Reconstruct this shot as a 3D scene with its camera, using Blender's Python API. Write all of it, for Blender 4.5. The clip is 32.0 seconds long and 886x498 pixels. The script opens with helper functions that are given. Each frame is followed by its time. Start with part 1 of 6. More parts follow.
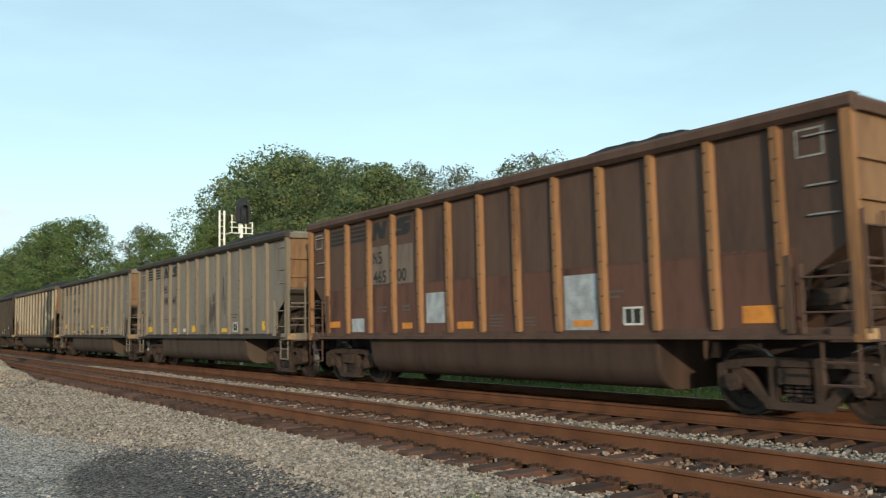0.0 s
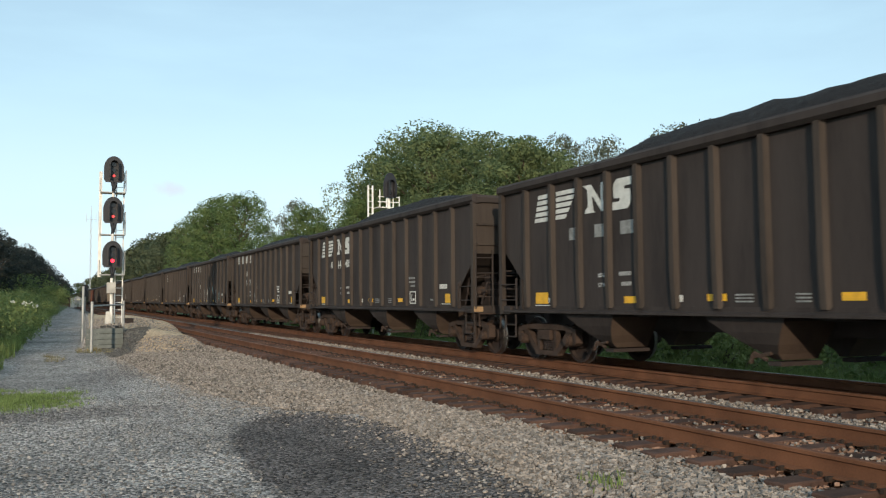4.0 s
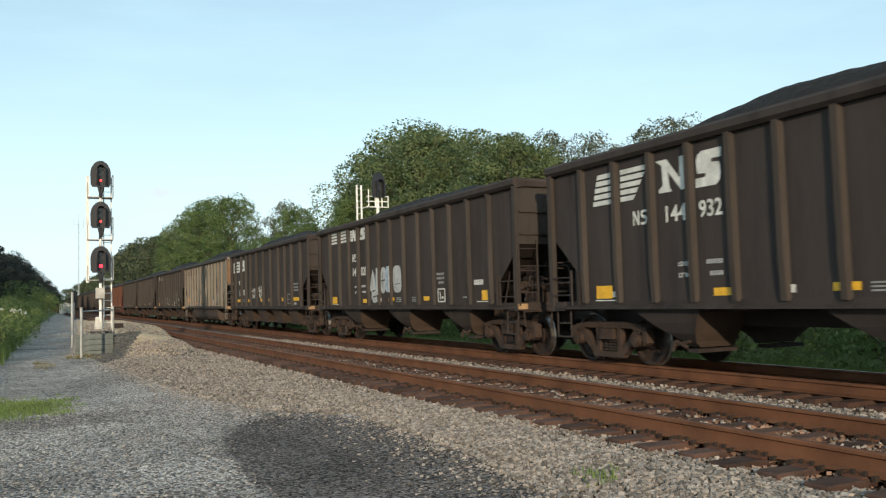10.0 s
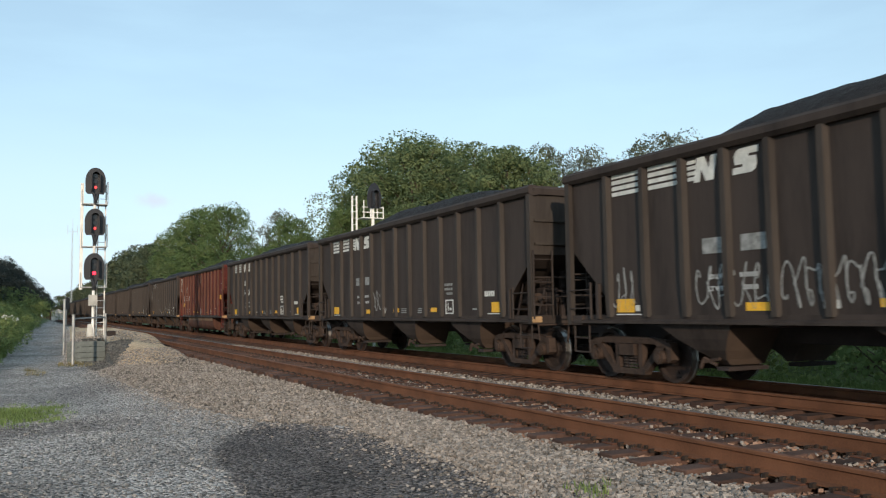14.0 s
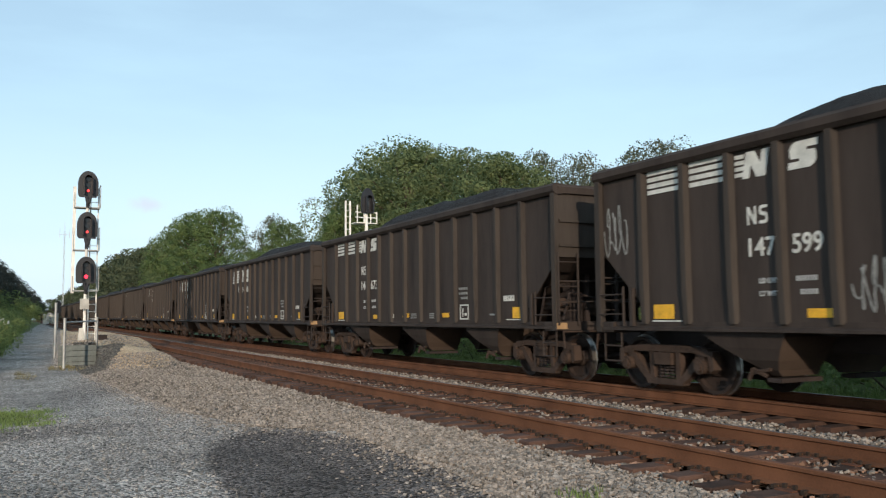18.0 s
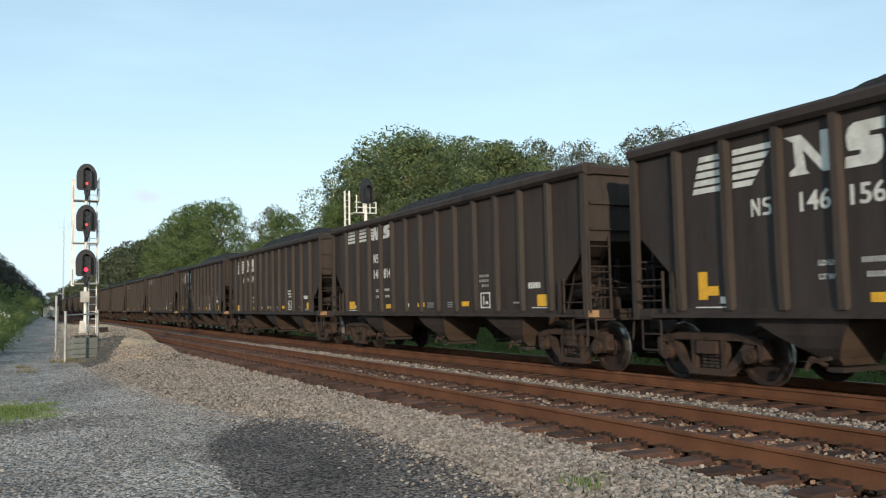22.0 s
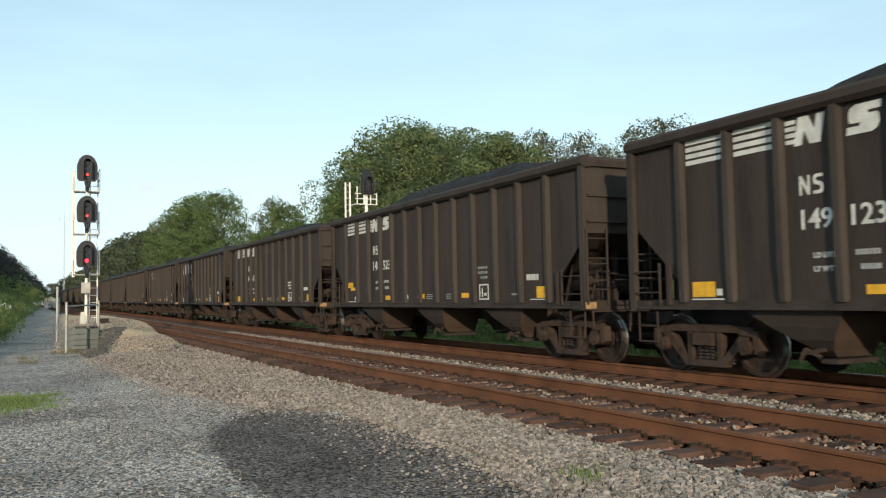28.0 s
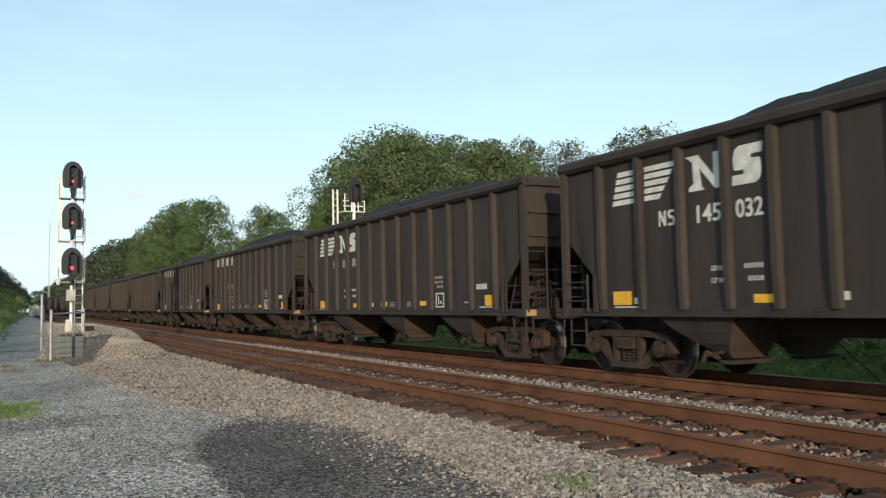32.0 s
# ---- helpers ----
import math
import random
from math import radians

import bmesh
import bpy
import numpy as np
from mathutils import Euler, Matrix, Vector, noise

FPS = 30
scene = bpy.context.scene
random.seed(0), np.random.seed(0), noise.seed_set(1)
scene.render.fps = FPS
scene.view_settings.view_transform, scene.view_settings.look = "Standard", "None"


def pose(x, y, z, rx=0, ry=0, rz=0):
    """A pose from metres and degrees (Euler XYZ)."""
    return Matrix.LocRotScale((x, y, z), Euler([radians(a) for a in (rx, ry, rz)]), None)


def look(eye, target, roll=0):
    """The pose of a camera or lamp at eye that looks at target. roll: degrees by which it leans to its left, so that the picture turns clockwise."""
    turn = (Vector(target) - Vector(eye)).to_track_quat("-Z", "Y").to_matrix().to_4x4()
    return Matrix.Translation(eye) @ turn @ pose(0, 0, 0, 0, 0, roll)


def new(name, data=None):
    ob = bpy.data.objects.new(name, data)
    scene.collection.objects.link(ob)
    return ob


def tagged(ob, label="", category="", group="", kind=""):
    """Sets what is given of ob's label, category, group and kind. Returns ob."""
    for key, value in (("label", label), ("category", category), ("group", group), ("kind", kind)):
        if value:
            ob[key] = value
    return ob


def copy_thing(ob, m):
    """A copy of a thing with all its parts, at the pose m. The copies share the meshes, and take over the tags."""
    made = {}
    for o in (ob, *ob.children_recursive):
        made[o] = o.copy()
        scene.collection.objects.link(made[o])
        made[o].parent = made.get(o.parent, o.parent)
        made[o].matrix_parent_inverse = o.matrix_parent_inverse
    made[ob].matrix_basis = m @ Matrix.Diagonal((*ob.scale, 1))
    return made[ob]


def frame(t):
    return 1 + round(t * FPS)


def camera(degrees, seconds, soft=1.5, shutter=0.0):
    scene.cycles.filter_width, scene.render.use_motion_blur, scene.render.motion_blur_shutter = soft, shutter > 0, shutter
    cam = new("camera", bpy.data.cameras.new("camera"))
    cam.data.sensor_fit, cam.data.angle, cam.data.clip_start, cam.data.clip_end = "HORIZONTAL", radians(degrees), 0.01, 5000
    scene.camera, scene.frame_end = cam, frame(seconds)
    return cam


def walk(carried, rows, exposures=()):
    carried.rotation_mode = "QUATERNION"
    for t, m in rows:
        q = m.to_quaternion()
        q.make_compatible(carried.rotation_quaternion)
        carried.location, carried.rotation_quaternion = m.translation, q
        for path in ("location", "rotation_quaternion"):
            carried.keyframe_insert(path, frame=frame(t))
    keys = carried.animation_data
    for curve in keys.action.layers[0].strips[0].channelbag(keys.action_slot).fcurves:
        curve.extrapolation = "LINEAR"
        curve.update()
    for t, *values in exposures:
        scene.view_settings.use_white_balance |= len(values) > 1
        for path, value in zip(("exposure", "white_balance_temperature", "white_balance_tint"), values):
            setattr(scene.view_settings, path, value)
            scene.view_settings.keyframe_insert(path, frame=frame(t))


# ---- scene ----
cam = camera(56.80, 32.0, soft=1.2, shutter=0.1)
EYE = (0.0, 0.0, 1.289)
# seconds and the turn (tilt up, lean, heading) of a camera held by hand on one spot
PATH = [(0, (5.33, 1.27, -35.73)),
    (0.5, (4.54, 1.19, -30.07)),
    (1, (3.96, 1.15, -27.76)),
    (1.5, (3.31, -0.85, -25.40)),
    (2, (3.79, -0.67, -25.28)),
    (2.5, (3.91, 0.09, -25.45)),
    (4.5, (3.58, 0.47, -25.81)),
    (5, (3.75, 0.69, -26.06)),
    (5.5, (3.91, 0.76, -26.51)),
    (6, (3.76, 0.43, -26.95)),
    (6.5, (3.70, 0.43, -27.04)),
    (7, (3.38, 1.09, -27.46)),
    (7.5, (3.45, 1.44, -27.62)),
    (8, (3.29, 1.30, -27.63)),
    (8.5, (3.24, 1.21, -27.53)),
    (9, (3.31, 1.39, -27.25)),
    (9.5, (3.44, 1.29, -26.98)),
    (10, (3.51, 1.58, -26.36)),
    (10.5, (3.41, 1.18, -26.22)),
    (11, (3.86, 1.18, -26.22)),
    (11.5, (4.14, 1.48, -26.39)),
    (12, (4.06, 1.50, -26.86)),
    (12.5, (4.10, 1.28, -26.99)),
    (13, (4.25, 0.96, -27.10)),
    (13.5, (4.29, 0.88, -26.83)),
    (15.5, (4.54, 0.75, -26.83)),
    (16, (4.80, 0.91, -26.80)),
    (16.5, (5.06, 0.93, -26.88)),
    (17, (5.09, 1.01, -27.15)),
    (17.5, (4.86, 0.81, -27.41)),
    (18, (4.71, 0.52, -27.28)),
    (18.5, (4.71, 0.52, -27.14)),
    (19, (4.40, 0.66, -27.04)),
    (19.5, (4.19, 0.85, -26.84)),
    (20, (3.95, 0.83, -26.73)),
    (20.5, (3.81, 0.72, -26.76)),
    (21, (3.92, 0.78, -27.07)),
    (21.5, (3.94, 0.99, -27.16)),
    (22, (3.95, 1.11, -27.26)),
    (22.5, (4.06, 1.55, -27.22)),
    (23, (3.91, 1.45, -27.12)),
    (23.5, (3.78, 1.17, -26.96)),
    (24, (3.57, 1.38, -26.93)),
    (24.5, (3.56, 1.30, -27.17)),
    (26.5, (3.53, 1.39, -27.18)),
    (27, (3.42, 0.82, -27.00)),
    (27.5, (3.23, 1.07, -27.06)),
    (28, (3.36, 1.04, -27.22)),
    (28.5, (3.76, 0.96, -27.39)),
    (29, (3.99, 1.11, -27.46)),
    (29.5, (4.06, 1.00, -27.44)),
    (30, (3.90, 0.83, -27.71)),
    (30.5, (3.80, 0.97, -27.90)),
    (31, (3.94, 1.00, -27.95)),
    (31.5, (3.94, 1.33, -28.06)),
    (32, (3.86, 1.06, -28.08))]
walk(cam, [(t, pose(*EYE, 90 + a, b, c)) for t, (a, b, c) in PATH],
     exposures=((0, 0.31, 6650, 5), (2, 0.21, 6450, 10), (6, 0.25, 6480, 10), (9, 0.33, 6680, 8), (13, 0.17, 6300, 12), (20, 0.2, 6370, 12.5), (24, 0.26, 6500, 9.5), (28, 0.32, 6680, 9), (32, 0.29, 6550, 9.5)))
# the train's way in metres, time by time
TRAVEL = [(0, -18.32), (1, -2.74), (2, 12.74), (3, 28.21), (4, 43.59), (5, 58.9), (6, 74.23), (7, 89.55), (8, 104.77), (9, 120.09), (10, 135.39), (11, 150.63), (12, 165.38), (13, 180.46), (14, 195.77), (15, 211.06), (16, 226.22), (17, 241.23), (18, 256.48), (19, 271.71), (20, 286.87), (21, 301.98), (22, 317.05), (23, 332.07), (24, 347.04), (25, 361.94), (26, 376.78), (27, 391.57), (28, 406.36), (29, 421.09), (30, 435.69), (31, 449.86), (32, 464.44)]
CAR = 14.9  # one car length over couplers

# ---- light ----
SUN_AZ, SUN_EL = 205.0, 13.0  # where the sun stands: degrees from +y towards +x, and above the horizon
CLOUD = (0.1272, 0.9832, 0.1308)
world = bpy.data.worlds.new("sky")
scene.world = world
world.use_nodes = True
wn, wl = world.node_tree.nodes, world.node_tree.links
sky = wn.new("ShaderNodeTexSky")
sky.sky_type, sky.sun_disc = "NISHITA", False
sky.sun_elevation, sky.sun_rotation = radians(SUN_EL), radians(SUN_AZ)
sky.air_density, sky.dust_density, sky.ozone_density = 1.0, 0.45, 0.6
# thin haze and faint clouds over the whole sky
wco = wn.new("ShaderNodeTexCoord")
wmap = wn.new("ShaderNodeMapping")
wmap.inputs["Scale"].default_value = (1.0, 1.0, 4.5)
wl.new(wco.outputs["Generated"], wmap.inputs[0])
wcloud = wn.new("ShaderNodeTexNoise")
wcloud.inputs["Scale"].default_value, wcloud.inputs["Detail"].default_value = 3.2, 7.0
wcloud.inputs["Roughness"].default_value = 0.55
wl.new(wmap.outputs[0], wcloud.inputs[0])
wramp = wn.new("ShaderNodeMapRange")
wramp.inputs[1].default_value, wramp.inputs[2].default_value = 0.42, 0.78
wramp.inputs[3].default_value, wramp.inputs[4].default_value = 0.4, 0.64
wl.new(wcloud.outputs[0], wramp.inputs[0])
wmix = wn.new("ShaderNodeMix")
wmix.data_type = "RGBA"
wl.new(wramp.outputs[0], wmix.inputs[0])
wl.new(sky.outputs[0], wmix.inputs[6])
wmix.inputs[7].default_value = (4.08, 6.0, 6.9, 1)
whaze = wn.new("ShaderNodeSeparateXYZ")
wl.new(wco.outputs["Generated"], whaze.inputs[0])
wlow = wn.new("ShaderNodeMapRange")
wlow.interpolation_type = "SMOOTHSTEP"
wlow.inputs[1].default_value, wlow.inputs[2].default_value = 0.26, 0.0
wlow.inputs[3].default_value, wlow.inputs[4].default_value = 0.0, 0.8
wl.new(whaze.outputs[2], wlow.inputs[0])
wfar = wn.new("ShaderNodeMix")
wfar.data_type = "RGBA"
wl.new(wlow.outputs[0], wfar.inputs[0])
wl.new(wmix.outputs[2], wfar.inputs[6])
wfar.inputs[7].default_value = (4.47, 5.7, 6.7, 1)
# one small low cloud
wsub = wn.new("ShaderNodeVectorMath")
wsub.operation = "SUBTRACT"
wl.new(wco.outputs["Generated"], wsub.inputs[0])
wsub.inputs[1].default_value = CLOUD
wpuff = wn.new("ShaderNodeTexNoise")
wpuff.inputs["Scale"].default_value = 60.0
wl.new(wco.outputs["Generated"], wpuff.inputs[0])
wdist = wn.new("ShaderNodeVectorMath")
wdist.operation = "MULTIPLY"
wl.new(wsub.outputs[0], wdist.inputs[0])
wdist.inputs[1].default_value = (40.0, 40.0, 105.0)
wlen = wn.new("ShaderNodeVectorMath")
wlen.operation = "LENGTH"
wl.new(wdist.outputs[0], wlen.inputs[0])
wadd = wn.new("ShaderNodeMath")
wadd.operation = "MULTIPLY_ADD"
wl.new(wpuff.outputs[0], wadd.inputs[0])
wadd.inputs[1].default_value = 1.1
wl.new(wlen.outputs[1], wadd.inputs[2])
wsoft = wn.new("ShaderNodeMapRange")
wsoft.interpolation_type = "SMOOTHSTEP"
wsoft.inputs[1].default_value, wsoft.inputs[2].default_value = 1.65, 0.6
wsoft.inputs[3].default_value, wsoft.inputs[4].default_value = 0.0, 0.5
wl.new(wadd.outputs[0], wsoft.inputs[0])
wlast = wn.new("ShaderNodeMix")
wlast.data_type = "RGBA"
wl.new(wsoft.outputs[0], wlast.inputs[0])
wl.new(wfar.outputs[2], wlast.inputs[6])
wlast.inputs[7].default_value = (4.7, 4.5, 5.0, 1)
wl.new(wlast.outputs[2], wn["Background"].inputs[0])
wn["Background"].inputs[1].default_value = 0.143
sun = new("sun", bpy.data.lights.new("sun", "SUN"))
sun.data.energy, sun.data.angle, sun.data.color = 2.9, radians(0.6), (1.0, 0.83, 0.62)
az, el = radians(SUN_AZ), radians(SUN_EL)
toward = Vector((math.sin(az) * math.cos(el), math.cos(az) * math.cos(el), math.sin(el)))
sun.matrix_world = look(toward * 50, (0, 0, 0))



# ---- materials ----
def rgb(c, k=1.0):
    return (*[min(1.0, v * k) for v in c], 1)


def material(name, color, rough=0.8, metal=0.0, dark=0.7, light=1.25, scale=3.0, fine=40.0, bump=0.2, dist=0.01,
             rand=0.0, island=0.0, streak=0.0, second=None, lo=0.42, hi=0.92, shift=0.0, gloss=0.22):
    """Paint, rust, wood or leaf: two scales of noise between a dark and a light shade; second: a stain colour."""
    m = bpy.data.materials.new(name)
    m.use_nodes = True
    n, l = m.node_tree.nodes, m.node_tree.links
    b = n["Principled BSDF"]
    b.inputs["Roughness"].default_value, b.inputs["Metallic"].default_value = rough, metal
    b.inputs["Specular IOR Level"].default_value = 0.5 if rough < 0.66 else gloss
    co = n.new("ShaderNodeTexCoord")
    mp = n.new("ShaderNodeMapping")
    mp.inputs["Scale"].default_value = (1, 1, 1 - streak)
    l.new(co.outputs["Object"], mp.inputs[0])
    info = n.new("ShaderNodeObjectInfo")
    if shift:
        mul = n.new("ShaderNodeMath")
        mul.operation = "MULTIPLY"
        mul.inputs[1].default_value = shift
        l.new(info.outputs["Random"], mul.inputs[0])
        l.new(mul.outputs[0], mp.inputs["Location"])
    big, small = n.new("ShaderNodeTexNoise"), n.new("ShaderNodeTexNoise")
    big.inputs["Scale"].default_value, small.inputs["Scale"].default_value = scale, fine
    big.inputs["Detail"].default_value = 6
    l.new(mp.outputs[0], big.inputs[0]), l.new(mp.outputs[0], small.inputs[0])
    mix = n.new("ShaderNodeMath")
    mix.operation = "MULTIPLY_ADD"
    l.new(small.outputs[0], mix.inputs[0])
    mix.inputs[1].default_value = 0.4
    l.new(big.outputs[0], mix.inputs[2])
    ramp = n.new("ShaderNodeValToRGB")
    e = ramp.color_ramp.elements
    e[0].position, e[1].position = lo, hi
    e[0].color, e[1].color = rgb(second or color, 1.0 if second else dark), rgb(color, light)
    if second:
        mid = e.new((lo + hi) / 2)
        mid.color = rgb(color)
    l.new(mix.outputs[0], ramp.inputs[0])
    out = ramp.outputs[0]
    for amount, source in ((rand, info.outputs["Random"]), (island, None)):
        if not amount:
            continue
        if source is None:
            source = n.new("ShaderNodeNewGeometry").outputs["Random Per Island"]
        hsv = n.new("ShaderNodeHueSaturation")
        rng = n.new("ShaderNodeMapRange")
        rng.inputs[3].default_value, rng.inputs[4].default_value = 1 - amount, 1 + amount
        l.new(source, rng.inputs[0])
        l.new(rng.outputs[0], hsv.inputs["Value"])
        l.new(out, hsv.inputs["Color"])
        out = hsv.outputs[0]
    l.new(out, b.inputs["Base Color"])
    if bump:
        bp = n.new("ShaderNodeBump")
        bp.inputs["Strength"].default_value, bp.inputs["Distance"].default_value = bump, dist
        l.new(small.outputs[0], bp.inputs["Height"])
        l.new(bp.outputs[0], b.inputs["Normal"])
    return m


def stones_material(name, colors, cell, rough=0.92, bump=0.8, dist=0.02, patch=0.5, stains=()):
    """A bed of small stones: each cell its own shade, worn over by large soft patches."""
    m = bpy.data.materials.new(name)
    m.use_nodes = True
    n, l = m.node_tree.nodes, m.node_tree.links
    b = n["Principled BSDF"]
    b.inputs["Roughness"].default_value = rough
    b.inputs["Specular IOR Level"].default_value = 0.2
    co = n.new("ShaderNodeTexCoord")
    vor = n.new("ShaderNodeTexVoronoi")
    vor.inputs["Scale"].default_value = cell
    l.new(co.outputs["Object"], vor.inputs[0])
    grey = n.new("ShaderNodeSeparateColor")
    l.new(vor.outputs["Color"], grey.inputs[0])
    ramp = n.new("ShaderNodeValToRGB")
    e = ramp.color_ramp.elements
    e[0].color, e[1].color = rgb(colors[0]), rgb(colors[2])
    e.new(0.5).color = rgb(colors[1])
    l.new(grey.outputs[0], ramp.inputs[0])
    noise_big = n.new("ShaderNodeTexNoise")
    noise_big.inputs["Scale"].default_value, noise_big.inputs["Detail"].default_value = 0.6, 8
    l.new(co.outputs["Object"], noise_big.inputs[0])
    rng = n.new("ShaderNodeMapRange")
    rng.inputs[1].default_value, rng.inputs[2].default_value = 0.3, 0.7
    rng.inputs[3].default_value, rng.inputs[4].default_value = 1 - patch, 1 + patch * 0.4
    l.new(noise_big.outputs[0], rng.inputs[0])
    hsv = n.new("ShaderNodeHueSaturation")
    l.new(rng.outputs[0], hsv.inputs["Value"])
    l.new(ramp.outputs[0], hsv.inputs["Color"])
    out = hsv.outputs[0]
    for k, (cx, cy, rx, ry, amount) in enumerate(stains):   # patches of dark fine gravel with frayed edges
        mp = n.new("ShaderNodeMapping")
        mp.vector_type = "TEXTURE"
        mp.inputs["Location"].default_value, mp.inputs["Scale"].default_value = (cx, cy, -0.45), (rx, ry, 4.0)
        l.new(co.outputs["Object"], mp.inputs[0])
        far = n.new("ShaderNodeVectorMath")
        far.operation = "LENGTH"
        l.new(mp.outputs[0], far.inputs[0])
        fray = n.new("ShaderNodeTexNoise")
        fray.inputs["Scale"].default_value, fray.inputs["Detail"].default_value, fray.inputs["Roughness"].default_value = 1.1, 9, 0.7
        l.new(co.outputs["Object"], fray.inputs[0])
        edge = n.new("ShaderNodeMath")
        edge.operation = "MULTIPLY_ADD"
        edge.inputs[1].default_value = 0.22 if k == 0 else 0.55
        l.new(fray.outputs[0], edge.inputs[0]), l.new(far.outputs[1], edge.inputs[2])
        soft = n.new("ShaderNodeMapRange")
        soft.interpolation_type = "SMOOTHSTEP"
        soft.inputs[1].default_value, soft.inputs[2].default_value = (1.2, 1.02) if k == 0 else (1.5, 0.98)
        soft.inputs[3].default_value, soft.inputs[4].default_value = 0.0, amount
        l.new(edge.outputs[0], soft.inputs[0])
        mixer = n.new("ShaderNodeMix")
        mixer.data_type, mixer.blend_type = "RGBA", "MULTIPLY"
        l.new(soft.outputs[0], mixer.inputs[0])
        l.new(out, mixer.inputs[6])
        mixer.inputs[7].default_value = (0.24, 0.215, 0.22, 1)
        out = mixer.outputs[2]
    l.new(out, b.inputs["Base Color"])
    bp = n.new("ShaderNodeBump")
    bp.inputs["Strength"].default_value, bp.inputs["Distance"].default_value = bump, dist
    bp.invert = True
    l.new(vor.outputs["Distance"], bp.inputs["Height"])
    l.new(bp.outputs[0], b.inputs["Normal"])
    return m


def glow(name, color, strength):
    m = bpy.data.materials.new(name)
    m.use_nodes = True
    b = m.node_tree.nodes["Principled BSDF"]
    b.inputs["Base Color"].default_value = rgb(color)
    b.inputs["Emission Color"].default_value = rgb(color)
    b.inputs["Emission Strength"].default_value = strength
    return m


def car_paint(name, color, stain, **k):
    return material(name, color, 0.7, streak=0.86, scale=2.6, fine=24, second=stain, bump=0.08, shift=60.0, light=1.2, gloss=0.12, **k)


M_BLACK = car_paint("black_car_paint", (0.045, 0.0365, 0.0335), (0.027, 0.0225, 0.0215))
# ribs lighter than their sheets: dust, and sunlight on rib faces put in colour
M_BLACK_RIB = car_paint("dusty_lit_black_rib", (0.053, 0.042, 0.0355), (0.033, 0.027, 0.024))
M_SOOT = car_paint("brown_black_car_paint", (0.047, 0.0365, 0.032), (0.028, 0.0225, 0.0205))
# same lift for dust and sunlit rib faces on the brown-black cars
M_SOOT_RIB = car_paint("dusty_lit_brown_rib", (0.051, 0.042, 0.0365), (0.034, 0.028, 0.025))
M_BROWN = car_paint("rust_brown_car_paint", (0.089, 0.055, 0.043), (0.058, 0.038, 0.032))
M_BROWN_RIB = car_paint("tan_rusty_rib", (0.242, 0.126, 0.062), (0.105, 0.054, 0.032))
M_GREY = car_paint("dusty_grey_car_paint", (0.176, 0.155, 0.13), (0.102, 0.086, 0.071), hi=0.82)
M_GREY_RIB = car_paint("tan_grey_rib", (0.182, 0.148, 0.112), (0.09, 0.073, 0.06))
M_TAUPE = car_paint("dirty_taupe_car_paint", (0.158, 0.121, 0.1), (0.068, 0.051, 0.043))
M_TAN = car_paint("tan_brown_car_paint", (0.1, 0.073, 0.052), (0.047, 0.033, 0.027))
M_TAN_RIB = car_paint("pale_tan_rib", (0.31, 0.26, 0.19), (0.126, 0.084, 0.057))
M_RED = car_paint("oxide_red_car_paint", (0.11, 0.0245, 0.0185), (0.028, 0.0115, 0.0105), lo=0.5, hi=0.82)
M_RED_RIB = car_paint("faded_red_rib", (0.105, 0.045, 0.03), (0.052, 0.023, 0.017))
M_BROWN_LOW = car_paint("rusty_lower_paint", (0.11, 0.056, 0.043), (0.058, 0.032, 0.027))
M_TUB = car_paint("dusty_brown_tub", (0.073, 0.054, 0.043), (0.032, 0.023, 0.019))
M_TUB_BROWN = car_paint("brown_tub", (0.062, 0.04, 0.032), (0.034, 0.023, 0.02))
M_TUB_RED = car_paint("red_brown_tub", (0.1, 0.048, 0.033), (0.04, 0.017, 0.014))
# gondola ends: warm sunlight put into the rust-tan colour
M_END_SUNLIT = car_paint("sunlit_rust_tan_end_paint", (0.2, 0.118, 0.066), (0.1, 0.056, 0.036))
M_UNDER = material("sooty_underframe", (0.037, 0.028, 0.026), 0.85, shift=40.0)
M_BAY = material("rusty_hopper_bay", (0.06, 0.042, 0.032), 0.85, second=(0.037, 0.025, 0.021), scale=1.5, shift=40.0)
M_TRUCK = material("dusty_truck_iron", (0.054, 0.036, 0.028), 0.85, second=(0.02, 0.015, 0.013), scale=5, shift=40.0, bump=0.4)
M_WHEEL = material("brown_wheel_iron", (0.036, 0.025, 0.021), 0.75, 0.1, shift=10.0)
M_TREAD = material("polished_tread", (0.36, 0.34, 0.32), 0.4, 1.0, bump=0.0)
M_COAL = material("coal", (0.018, 0.016, 0.016), 0.8, scale=8, fine=60, bump=1.0, dist=0.05, dark=0.5, light=1.8)
M_WHITE = material("weathered_white_paint", (0.62, 0.61, 0.57), 0.7, scale=6, dark=0.6, light=1.1, lo=0.3, bump=0.0, shift=30.0)
M_FAINT = material("faded_grey_paint", (0.27, 0.27, 0.26), 0.8, scale=9, dark=0.45, light=1.2, bump=0.0, shift=30.0)
M_INK = material("black_lettering_paint", (0.03, 0.03, 0.03), 0.8, scale=9, bump=0.0)
M_TEAL = material("teal_spray_paint", (0.25, 0.42, 0.45), 0.8, scale=9, bump=0.0)
M_YELLOW = material("yellow_reflective_sheet", (0.75, 0.4, 0.02), 0.5, scale=7, fine=30, dark=0.75, light=1.1, bump=0.0, shift=30.0)
M_ORANGE = material("orange_reflective_sheet", (0.6, 0.22, 0.03), 0.55, scale=7, fine=30, dark=0.7, light=1.1, bump=0.0, shift=30.0)
M_SPRAY = material("pale_grey_spray_paint", (0.42, 0.42, 0.41), 0.75, scale=5, dark=0.65, light=1.15, bump=0.0)
